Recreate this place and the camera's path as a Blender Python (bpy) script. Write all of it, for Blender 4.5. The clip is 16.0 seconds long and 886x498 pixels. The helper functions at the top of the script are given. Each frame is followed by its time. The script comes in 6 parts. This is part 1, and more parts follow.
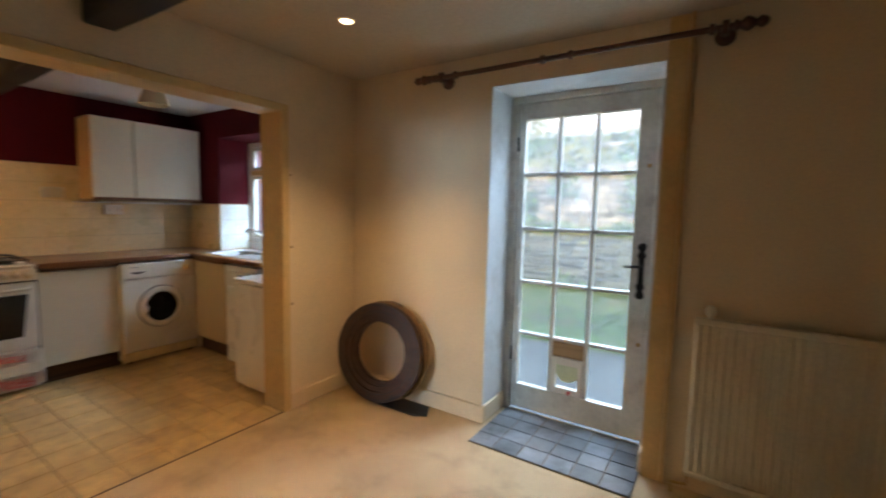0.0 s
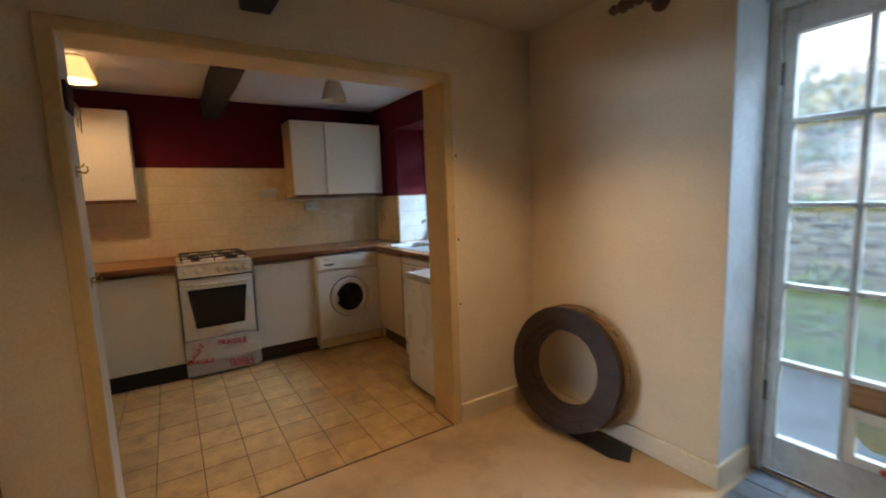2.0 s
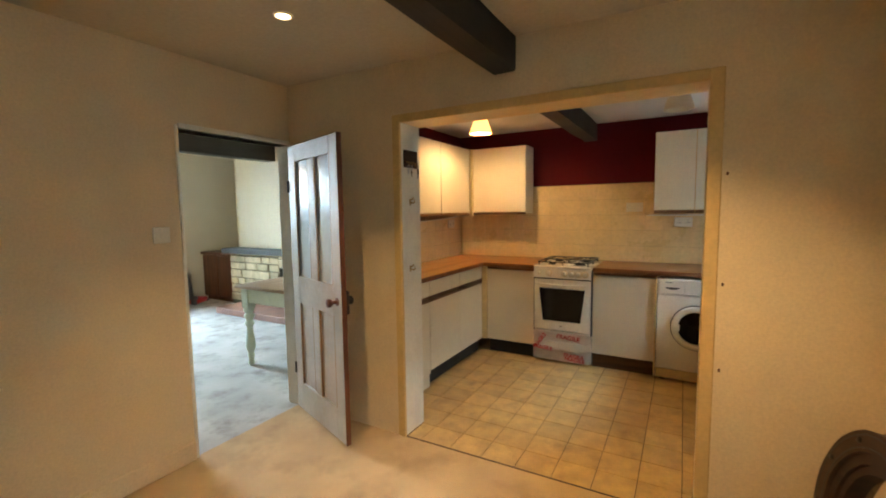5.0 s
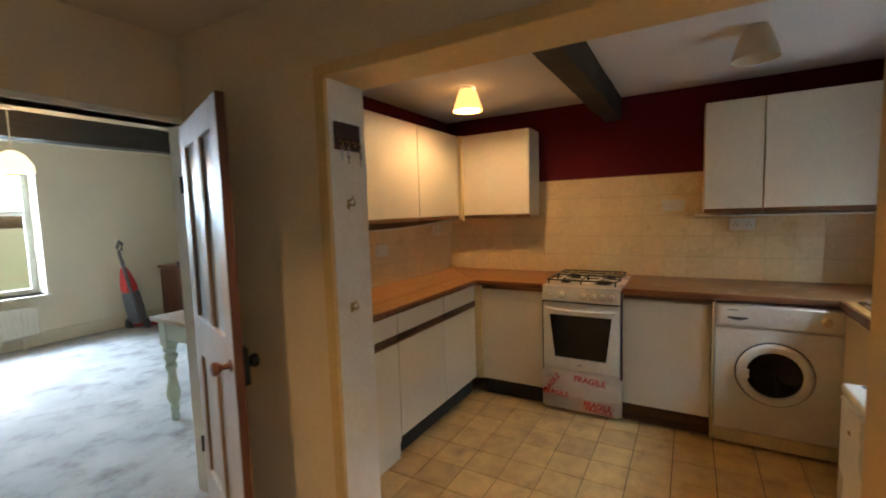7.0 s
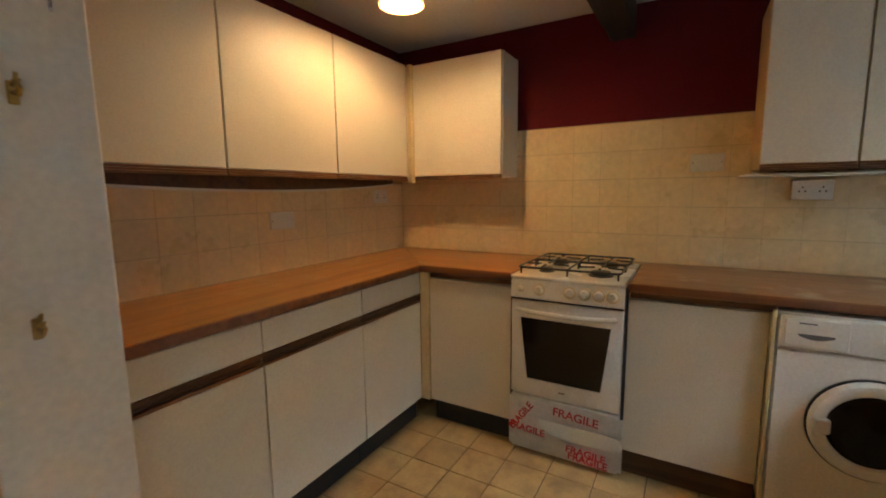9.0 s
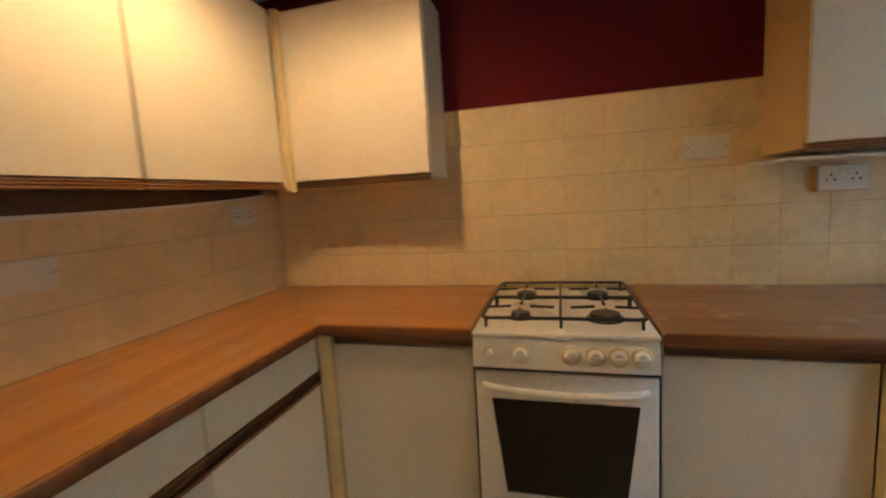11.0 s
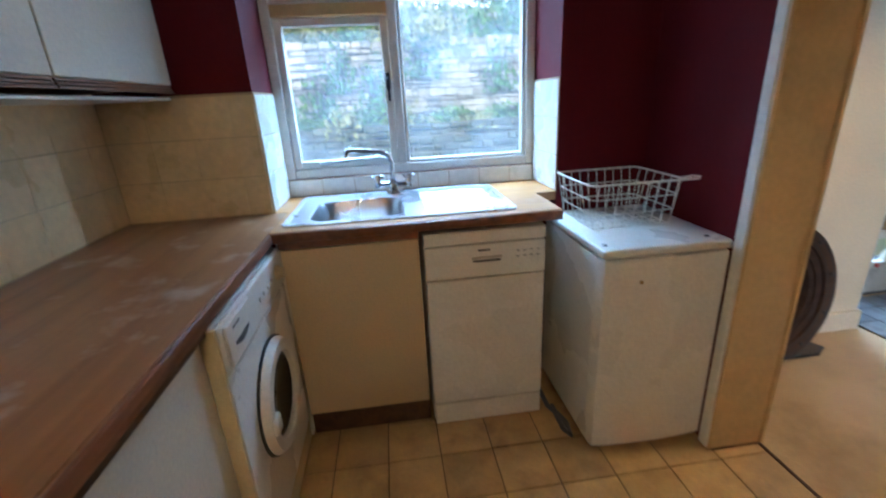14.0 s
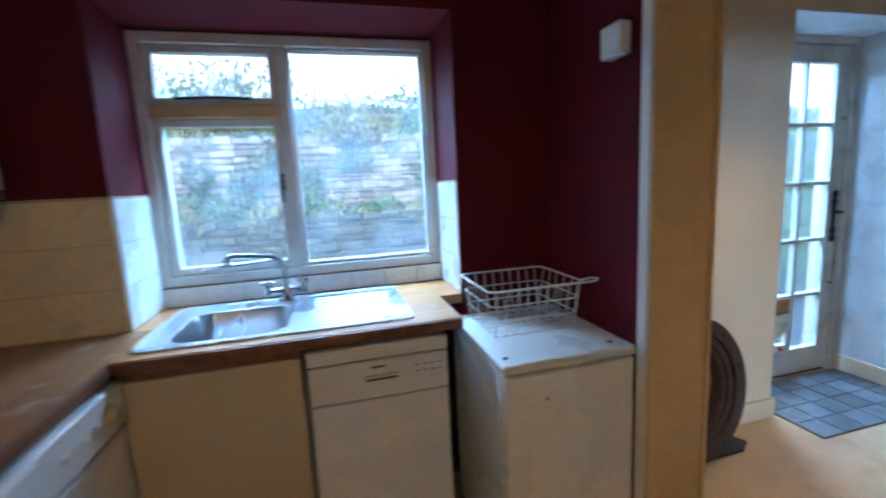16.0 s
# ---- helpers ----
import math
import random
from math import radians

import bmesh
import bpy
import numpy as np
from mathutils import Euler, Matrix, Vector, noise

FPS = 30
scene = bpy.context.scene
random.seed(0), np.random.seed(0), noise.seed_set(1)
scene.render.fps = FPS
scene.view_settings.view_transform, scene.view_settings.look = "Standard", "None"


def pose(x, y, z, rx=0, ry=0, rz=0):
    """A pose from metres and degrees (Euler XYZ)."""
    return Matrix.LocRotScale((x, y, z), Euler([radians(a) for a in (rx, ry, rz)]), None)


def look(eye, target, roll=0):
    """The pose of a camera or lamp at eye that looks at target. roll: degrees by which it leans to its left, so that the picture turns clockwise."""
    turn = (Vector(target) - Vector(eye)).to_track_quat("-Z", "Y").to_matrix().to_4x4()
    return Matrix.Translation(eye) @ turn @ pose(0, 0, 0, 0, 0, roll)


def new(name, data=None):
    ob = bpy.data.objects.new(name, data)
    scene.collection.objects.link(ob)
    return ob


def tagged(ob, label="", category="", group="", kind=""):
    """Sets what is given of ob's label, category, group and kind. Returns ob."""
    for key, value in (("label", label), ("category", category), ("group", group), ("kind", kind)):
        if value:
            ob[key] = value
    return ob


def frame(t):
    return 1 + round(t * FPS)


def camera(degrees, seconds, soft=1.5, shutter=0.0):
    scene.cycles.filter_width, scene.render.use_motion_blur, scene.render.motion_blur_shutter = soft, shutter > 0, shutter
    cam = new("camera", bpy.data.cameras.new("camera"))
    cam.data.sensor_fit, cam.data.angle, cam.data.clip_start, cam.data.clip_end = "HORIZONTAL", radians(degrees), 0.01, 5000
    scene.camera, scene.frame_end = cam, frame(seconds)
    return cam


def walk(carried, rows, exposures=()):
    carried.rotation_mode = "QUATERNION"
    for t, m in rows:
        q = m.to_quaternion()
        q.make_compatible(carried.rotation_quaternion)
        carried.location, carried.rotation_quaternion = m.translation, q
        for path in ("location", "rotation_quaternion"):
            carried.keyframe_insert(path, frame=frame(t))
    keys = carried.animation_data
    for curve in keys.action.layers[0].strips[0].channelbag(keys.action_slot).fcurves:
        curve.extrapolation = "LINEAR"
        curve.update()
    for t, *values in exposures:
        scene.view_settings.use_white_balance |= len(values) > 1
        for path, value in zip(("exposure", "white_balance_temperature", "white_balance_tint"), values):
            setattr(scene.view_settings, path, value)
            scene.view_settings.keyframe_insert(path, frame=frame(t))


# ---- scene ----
cam = camera(92.0, 16.0, soft=1.9, shutter=0.5)
PATH = [
    (0, (0.015, 0.083, 1.359), (-1.07, 1.754, 1.175), 1.3),
    (0.5, (0.038, 0.02, 1.341), (-1.355, 1.439, 1.125), 1.0),
    (1, (-0.014, 0.103, 1.375), (-1.556, 1.345, 1.092), -0.5),
    (1.5, (-0.2, 0.272, 1.372), (-1.764, 1.493, 1.119), -0.8),
    (2, (-0.339, 0.507, 1.331), (-2.015, 1.572, 1.091), -2.1),
    (2.5, (-0.414, 0.854, 1.373), (-2.273, 1.552, 1.141), 0.7),
    (3, (-0.459, 1.208, 1.359), (-2.417, 1.557, 1.143), 1.8),
    (3.5, (-0.45, 1.468, 1.375), (-2.434, 1.325, 1.163), 2.3),
    (4, (-0.219, 1.688, 1.348), (-2.044, 0.915, 1.081), 2.6),
    (4.5, (-0.136, 1.752, 1.409), (-1.884, 0.798, 1.226), 0.1),
    (7, (-1.122, 1.417, 1.432), (-2.846, 0.418, 1.261), -1.8),
    (7.5, (-1.457, 1.378, 1.449), (-3.188, 0.403, 1.218), -0.6),
    (8, (-1.806, 1.324, 1.391), (-3.535, 0.35, 1.14), -0.9),
    (8.2, (-1.902, 1.317, 1.356), (-3.598, 0.292, 1.088), -0.9),
    (10.5, (-2.545, 0.933, 1.275), (-4.385, 0.183, 1.042), -1.9),
    (11, (-2.84, 0.781, 1.305), (-4.754, 0.251, 1.062), -3.4),
    (11.5, (-3.095, 0.677, 1.332), (-5.064, 0.717, 0.988), -3.5),
    (12, (-3.317, 0.676, 1.318), (-5.158, 1.294, 0.84), -2.3),
    (12.5, (-3.561, 0.777, 1.316), (-5.105, 1.996, 0.954), -2.5),
    (13, (-3.665, 0.8, 1.346), (-4.519, 2.626, 1.049), -0.4),
    (13.5, (-3.674, 0.739, 1.318), (-3.838, 2.681, 0.868), -4.1),
    (14, (-3.639, 0.658, 1.306), (-3.429, 2.534, 0.645), -3.1),
    (14.5, (-3.637, 0.632, 1.275), (-3.371, 2.466, 0.521), -2.9),
    (15, (-3.647, 0.662, 1.35), (-3.39, 2.576, 0.833), -2.4),
    (15.5, (-3.635, 0.692, 1.379), (-3.332, 2.642, 1.053), -2.4),
    (16, (-3.435, 0.776, 1.35), (-2.935, 2.69, 1.053), -2.9),
]
EXPOSURES = [
    (0.0, 0.30, 6300, 17), (1.0, 0.0, 6000, 17), (2.0, 0.04, 5950, 16), (2.5, 0.14, 6500, 18), (3.0, 0.47, 6750, 12), (3.5, 0.60, 6900, 12), (4.5, 0.88, 7050, 9), (7.0, 0.30, 6700, 15), (8.0, 0.30, 6650, 14),
    (10.5, 0.50, 6350, 12), (12.0, 0.60, 5950, 13), (13.0, 0.46, 4850, 13), (14.5, 0.38, 4850, 10), (15.5, 0.32, 4700, 10), (16.0, 0.18, 4550, 11)]
walk(cam, [(t, look(eye, target, roll)) for t, eye, target, roll in PATH], EXPOSURES)

# ---- light ----
world = bpy.data.worlds.new("sky")
scene.world = world
world.use_nodes = True
wn, wl = world.node_tree.nodes, world.node_tree.links
sky = wn.new("ShaderNodeTexSky")
sky.sky_type, sky.sun_disc = "NISHITA", False
sky.sun_elevation, sky.sun_rotation = radians(38), radians(200)
sky.air_density, sky.dust_density, sky.ozone_density = 1.0, 8.0, 0.3
wn["Background"].inputs["Strength"].default_value = 0.15
wl.new(sky.outputs["Color"], wn["Background"].inputs["Color"])

sun = new("sun", bpy.data.lights.new("sun", "SUN"))
sun.data.energy, sun.data.angle, sun.data.color = 3.6, radians(3), (1.0, 0.90, 0.74)
sun.matrix_basis = look((0, 0, 10), (1.5, 4.4, 6.6))


def window_light(name, m, w, h, power, color):
    ob = new(name, bpy.data.lights.new(name, "AREA"))
    ob.data.shape, ob.data.size, ob.data.size_y = "RECTANGLE", w, h
    ob.data.energy, ob.data.color = power, color
    ob.matrix_basis = m
    return ob


DAY = (0.52, 0.77, 1.0)
# sky light that falls in at the head of each opening
window_light("kitchen_window_light", look((-3.54, 3.75, 2.95), (-3.54, 2.0, 0.8)), 1.9, 1.0, 265, DAY)
window_light("garden_door_light", look((-0.75, 3.75, 2.95), (-0.75, 2.2, 0.5)), 1.6, 1.0, 200, DAY)
window_light("living_window_light", look((-2.45, -6.7, 2.15), (-2.35, -2.6, 0.5)), 2.0, 1.1, 620, DAY)


def bulb(name, x, y, z, power, color, radius=0.03):
    ob = new(name, bpy.data.lights.new(name, "POINT"))
    ob.data.energy, ob.data.color, ob.data.shadow_soft_size = power, color, radius
    ob.location = (x, y, z)
    return ob


def spot(name, x, y, z, power, color, cone):
    ob = new(name, bpy.data.lights.new(name, "SPOT"))
    ob.data.energy, ob.data.color, ob.data.shadow_soft_size = power, color, 0.03
    ob.data.spot_size, ob.data.spot_blend = radians(cone), 0.9
    ob.location = (x, y, z)
    return ob


WARM = (1.0, 0.69, 0.34)
bulb("kitchen_bulb", -3.75, 0.12, 2.136, 19, WARM, 0.03)
spot("downlight_lamp", -1.63, 1.68, 2.262, 66, WARM, 98)
spot("downlight_lamp", -1.55, 0.17, 2.262, 40, WARM, 84)
bulb("living_bulb", -2.42, -3.3, 1.93, 8, WARM, 0.04)


# ---- materials ----
def srgb(r, g, b):
    return tuple(((c / 12.92) if c <= 0.04045 else ((c + 0.055) / 1.055) ** 2.4) for c in (r, g, b))


def mat(name, color, rough=0.6, metal=0.0, var=0.10, scale=4.0, fine=60.0, bump=0.15, dist=0.002, dirt=None, dirt_amount=0.0, dirt_scale=1.5, stretch=None, rand=0.0, coat=0.0, fine_var=0.06, spec=0.5, island=0.0):
    """A surface with variation at two scales, fine relief and optional stains."""
    m = bpy.data.materials.new(name)
    m.use_nodes = True
    n, l = m.node_tree.nodes, m.node_tree.links
    b = n["Principled BSDF"]
    tc = n.new("ShaderNodeNewGeometry")
    mp = n.new("ShaderNodeMapping")
    l.new(tc.outputs["Position"], mp.inputs["Vector"])
    if stretch:
        mp.inputs["Scale"].default_value = stretch
    big = n.new("ShaderNodeTexNoise")
    big.inputs["Scale"].default_value, big.inputs["Detail"].default_value = scale, 5
    small = n.new("ShaderNodeTexNoise")
    small.inputs["Scale"].default_value, small.inputs["Detail"].default_value = fine, 4
    for t in (big, small):
        l.new(mp.outputs["Vector"], t.inputs["Vector"])
    hsv = n.new("ShaderNodeHueSaturation")
    hsv.inputs["Color"].default_value = (*color, 1)
    r1 = n.new("ShaderNodeMapRange")
    r1.inputs["From Min"].default_value, r1.inputs["From Max"].default_value = 0.3, 0.7
    r1.inputs["To Min"].default_value, r1.inputs["To Max"].default_value = 1 - var, 1 + var
    l.new(big.outputs["Fac"], r1.inputs["Value"])
    r2 = n.new("ShaderNodeMapRange")
    r2.inputs["From Min"].default_value, r2.inputs["From Max"].default_value = 0.3, 0.7
    r2.inputs["To Min"].default_value, r2.inputs["To Max"].default_value = 1 - fine_var, 1 + fine_var
    l.new(small.outputs["Fac"], r2.inputs["Value"])
    mul = n.new("ShaderNodeMath")
    mul.operation = "MULTIPLY"
    l.new(r1.outputs[0], mul.inputs[0])
    l.new(r2.outputs[0], mul.inputs[1])
    last = mul.outputs[0]
    if rand:
        oi = n.new("ShaderNodeObjectInfo")
        r3 = n.new("ShaderNodeMapRange")
        r3.inputs["To Min"].default_value, r3.inputs["To Max"].default_value = 1 - rand, 1 + rand
        l.new(oi.outputs["Random"], r3.inputs["Value"])
        m2 = n.new("ShaderNodeMath")
        m2.operation = "MULTIPLY"
        l.new(last, m2.inputs[0])
        l.new(r3.outputs[0], m2.inputs[1])
        last = m2.outputs[0]
    if island:
        r4 = n.new("ShaderNodeMapRange")
        r4.inputs["To Min"].default_value, r4.inputs["To Max"].default_value = 1 - island, 1 + island
        l.new(tc.outputs["Random Per Island"], r4.inputs["Value"])
        m3 = n.new("ShaderNodeMath")
        m3.operation = "MULTIPLY"
        l.new(last, m3.inputs[0])
        l.new(r4.outputs[0], m3.inputs[1])
        last = m3.outputs[0]
    l.new(last, hsv.inputs["Value"])
    col = hsv.outputs["Color"]
    if dirt:
        dn = n.new("ShaderNodeTexNoise")
        dn.inputs["Scale"].default_value, dn.inputs["Detail"].default_value = dirt_scale, 8
        dn.inputs["Roughness"].default_value = 0.65
        l.new(tc.outputs["Position"], dn.inputs["Vector"])
        dr = n.new("ShaderNodeMapRange")
        dr.inputs["From Min"].default_value, dr.inputs["From Max"].default_value = 0.50, 0.72
        dr.inputs["To Max"].default_value = dirt_amount
        l.new(dn.outputs["Fac"], dr.inputs["Value"])
        mx = n.new("ShaderNodeMixRGB")
        mx.inputs["Color2"].default_value = (*dirt, 1)
        l.new(dr.outputs[0], mx.inputs["Fac"])
        l.new(col, mx.inputs["Color1"])
        col = mx.outputs["Color"]
    l.new(col, b.inputs["Base Color"])
    rr = n.new("ShaderNodeMapRange")
    rr.inputs["To Min"].default_value, rr.inputs["To Max"].default_value = max(0.02, rough - 0.12), min(1, rough + 0.12)
    l.new(big.outputs["Fac"], rr.inputs["Value"])
    l.new(rr.outputs[0], b.inputs["Roughness"])
    b.inputs["Metallic"].default_value = metal
    b.inputs["Coat Weight"].default_value = coat
    b.inputs["Specular IOR Level"].default_value = spec
    if bump:
        bp = n.new("ShaderNodeBump")
        bp.inputs["Strength"].default_value, bp.inputs["Distance"].default_value = bump, dist
        l.new(small.outputs["Fac"], bp.inputs["Height"])
        l.new(bp.outputs["Normal"], b.inputs["Normal"])
    return m


def wood(name, color, dark, along="x", rough=0.4, scale=9.0, coat=0.0, stain=0.0):
    """Long grain along one axis."""
    m = mat(name, color, rough, var=0.08, scale=3, fine=40, bump=0.08, coat=coat)
    n, l = m.node_tree.nodes, m.node_tree.links
    b = n["Principled BSDF"]
    tc = n.new("ShaderNodeTexCoord")
    mp = n.new("ShaderNodeMapping")
    s = {"x": (0.06, 1, 1), "y": (1, 0.06, 1), "z": (1, 1, 0.06)}[along]
    mp.inputs["Scale"].default_value = s
    l.new(tc.outputs["Object"], mp.inputs["Vector"])
    g = n.new("ShaderNodeTexNoise")
    g.inputs["Scale"].default_value, g.inputs["Detail"].default_value, g.inputs["Distortion"].default_value = scale * 3, 6, 0.6
    l.new(mp.outputs["Vector"], g.inputs["Vector"])
    r = n.new("ShaderNodeMapRange")
    r.inputs["From Min"].default_value, r.inputs["From Max"].default_value = 0.42, 0.68
    l.new(g.outputs["Fac"], r.inputs["Value"])
    mx = n.new("ShaderNodeMixRGB")
    mx.inputs["Color2"].default_value = (*dark, 1)
    old = b.inputs["Base Color"].links[0].from_socket
    l.new(old, mx.inputs["Color1"])
    l.new(r.outputs[0], mx.inputs["Fac"])
    l.new(mx.outputs["Color"], b.inputs["Base Color"])
    if stain:
        # pale worn patches and splashes
        geo = n.new("ShaderNodeNewGeometry")
        t1 = n.new("ShaderNodeTexNoise")
        t1.inputs["Scale"].default_value, t1.inputs["Detail"].default_value, t1.inputs["Roughness"].default_value = 7.0, 4, 0.55
        l.new(geo.outputs["Position"], t1.inputs["Vector"])
        r2 = n.new("ShaderNodeMapRange")
        r2.inputs["From Min"].default_value, r2.inputs["From Max"].default_value, r2.inputs["To Max"].default_value = 0.56, 0.76, stain
        l.new(t1.outputs["Fac"], r2.inputs["Value"])
        m2 = n.new("ShaderNodeMixRGB")
        m2.inputs["Color2"].default_value = (0.58, 0.50, 0.44, 1)
        l.new(r2.outputs[0], m2.inputs["Fac"])
        l.new(mx.outputs["Color"], m2.inputs["Color1"])
        l.new(m2.outputs["Color"], b.inputs["Base Color"])
    return m


def glass(name, rough=0.0, wavy=0.0, clear=1.0):
    m = bpy.data.materials.new(name)
    m.use_nodes = True
    n, l = m.node_tree.nodes, m.node_tree.links
    b = n["Principled BSDF"]
    b.inputs["Base Color"].default_value = (0.95, 0.98, 0.98, 1)
    b.inputs["Roughness"].default_value = rough
    b.inputs["Transmission Weight"].default_value = clear
    b.inputs["IOR"].default_value = 1.3
    if wavy:
        t = n.new("ShaderNodeTexNoise")
        t.inputs["Scale"].default_value, t.inputs["Detail"].default_value = 34, 3
        bp = n.new("ShaderNodeBump")
        bp.inputs["Strength"].default_value, bp.inputs["Distance"].default_value = wavy, 0.01
        tc = n.new("ShaderNodeTexCoord")
        l.new(tc.outputs["Object"], t.inputs["Vector"])
        l.new(t.outputs["Fac"], bp.inputs["Height"])
        l.new(bp.outputs["Normal"], b.inputs["Normal"])
    return m


def dusty_glass(name, rough, wavy, low, high, scale):
    """Old window glass with a film of dust and dried wet marks that catches the daylight."""
    m = glass(name, rough, wavy)
    n, l = m.node_tree.nodes, m.node_tree.links
    film = n.new("ShaderNodeBsdfTranslucent")
    film.inputs["Color"].default_value = (0.80, 0.86, 0.90, 1)
    tc = n.new("ShaderNodeTexCoord")
    t = n.new("ShaderNodeTexNoise")
    t.inputs["Scale"].default_value, t.inputs["Detail"].default_value = scale, 6
    l.new(tc.outputs["Object"], t.inputs["Vector"])
    r = n.new("ShaderNodeMapRange")
    r.inputs["From Min"].default_value, r.inputs["From Max"].default_value = 0.35, 0.7
    r.inputs["To Min"].default_value, r.inputs["To Max"].default_value = low, high
    l.new(t.outputs["Fac"], r.inputs["Value"])
    mix = n.new("ShaderNodeMixShader")
    l.new(r.outputs[0], mix.inputs["Fac"])
    l.new(n["Principled BSDF"].outputs[0], mix.inputs[1])
    l.new(film.outputs[0], mix.inputs[2])
    l.new(mix.outputs[0], n["Material Output"].inputs["Surface"])
    return m


def glow(name, color, strength):
    m = bpy.data.materials.new(name)
    m.use_nodes = True
    b = m.node_tree.nodes["Principled BSDF"]
    b.inputs["Base Color"].default_value = (*color, 1)
    b.inputs["Emission Color"].default_value = (*color, 1)
    b.inputs["Emission Strength"].default_value = strength
    return m


M_CREAM = mat("cream_emulsion", (0.71, 0.565, 0.37), 0.75, var=0.06, scale=1.6, fine=90, bump=0.25, dist=0.003, dirt=(0.42, 0.32, 0.2), dirt_amount=0.22)
M_CREAM2 = mat("pale_emulsion", (0.72, 0.66, 0.52), 0.8, var=0.05, scale=1.2, fine=70, bump=0.2, dist=0.003)
M_RED = mat("burgundy_emulsion", (0.095, 0.0028, 0.0065), 0.75, spec=0.22, var=0.10, scale=2, fine=80, bump=0.2, dist=0.002)
M_TAN = mat("tan_gloss_paint", (0.64, 0.43, 0.18), 0.4, var=0.06, scale=3, fine=50, bump=0.1, dirt=(0.3, 0.2, 0.1), dirt_amount=0.3, dirt_scale=4)
M_WHITE = mat("white_gloss_paint", (0.74, 0.71, 0.63), 0.38, var=0.05, scale=4, fine=60, bump=0.08, dirt=(0.4, 0.33, 0.22), dirt_amount=0.25, dirt_scale=5)
M_DIRTYWHITE = mat("weathered_white_paint", (0.66, 0.64, 0.57), 0.5, var=0.08, scale=5, fine=40, bump=0.2, dirt=(0.2, 0.17, 0.12), dirt_amount=0.45, dirt_scale=6)
M_LAMIN_OLD = mat("tan_laminate", (0.58, 0.44, 0.24), 0.42, var=0.05, scale=2, fine=120, bump=0.04, dirt=(0.45, 0.33, 0.18), dirt_amount=0.3, dirt_scale=2.5)
M_LAMIN = mat("cream_laminate", (0.71, 0.64, 0.49), 0.42, var=0.03, scale=2, fine=120, bump=0.04, dirt=(0.5, 0.42, 0.3), dirt_amount=0.2, dirt_scale=2.5)
M_LAMIN_TAN = mat("beech_laminate", (0.62, 0.40, 0.16), 0.45, var=0.06, scale=3, fine=80, bump=0.05)
M_APPL = mat("white_enamel", (0.80, 0.76, 0.665), 0.28, var=0.03, scale=3, fine=90, bump=0.02, dirt=(0.5, 0.4, 0.24), dirt_amount=0.25, dirt_scale=3)
M_YELLOWED = mat("yellowed_plastic", (0.66, 0.53, 0.28), 0.4, var=0.08, scale=12, fine=80, bump=0.03)
M_PLASTIC = mat("white_plastic", (0.72, 0.68, 0.58), 0.35, var=0.03, fine=80, bump=0.02)
M_BLACK = mat("black_enamel", (0.012, 0.012, 0.013), 0.4, var=0.2, fine=80, bump=0.1)
M_DARKGLASS = mat("dark_oven_glass", (0.006, 0.006, 0.006), 0.10, var=0.1, bump=0.0, spec=0.3)
M_PLINTH = mat("black_plinth", (0.018, 0.016, 0.015), 0.6, var=0.2, bump=0.1)
M_BROWNPL = wood("brown_plinth_wood", (0.10, 0.045, 0.018), (0.05, 0.02, 0.01), "y")
M_RAIL = wood("dark_oak_rail", (0.21, 0.090, 0.028), (0.06, 0.025, 0.01), "x", 0.4)
M_RAILY = wood("dark_oak_rail_y", (0.21, 0.090, 0.028), (0.06, 0.025, 0.01), "y", 0.4)
M_TOPX = wood("worktop_laminate_x", (0.47, 0.225, 0.060), (0.36, 0.155, 0.040), "x", 0.36, 6, stain=0.22)
M_TOPY = wood("worktop_laminate_y", (0.44, 0.205, 0.057), (0.33, 0.14, 0.037), "y", 0.34, 6, stain=0.22)
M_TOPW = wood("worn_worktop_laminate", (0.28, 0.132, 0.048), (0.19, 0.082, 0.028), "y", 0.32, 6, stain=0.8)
M_EDGE = wood("worktop_edge", (0.20, 0.08, 0.03), (0.11, 0.04, 0.015), "y", 0.35)
M_BEAM = wood("black_stained_beam", (0.018, 0.014, 0.011), (0.008, 0.006, 0.005), "x", 0.55)
M_CEIL = mat("ceiling_emulsion", (0.52, 0.42, 0.285), 0.85, var=0.04, scale=1.3, fine=60, bump=0.3, dist=0.003)
M_KCEIL = mat("white_ceiling_emulsion", (0.66, 0.62, 0.58), 0.85, var=0.04, scale=1.3, fine=60, bump=0.3, dist=0.003)
M_CARPET = mat("beige_carpet", (0.54, 0.37, 0.20), 0.97, var=0.14, scale=2.6, fine=260, bump=0.9, dist=0.006, dirt=(0.2, 0.13, 0.07), dirt_amount=0.6, dirt_scale=2.0, fine_var=0.2)
M_GREYCARPET = mat("worn_grey_floor", (0.42, 0.41, 0.40), 0.85, var=0.2, scale=3, fine=120, bump=0.5, dist=0.004, dirt=(0.12, 0.10, 0.08), dirt_amount=0.8, dirt_scale=4)
M_FTILE = mat("beige_floor_tile", (0.50, 0.32, 0.125), 0.36, var=0.18, scale=9, fine=70, bump=0.22, rand=0.12, dirt=(0.22, 0.13, 0.05), dirt_amount=0.6, dirt_scale=6.5)
M_GROUT = mat("dirty_grout", (0.15, 0.092, 0.042), 0.9, var=0.15, fine=120, bump=0.3)
M_WTILE = mat("cream_wall_tile", (0.74, 0.57, 0.305), 0.30, var=0.05, scale=5, fine=40, bump=0.02, rand=0.03, dirt=(0.5, 0.38, 0.2), dirt_amount=0.25, dirt_scale=3)
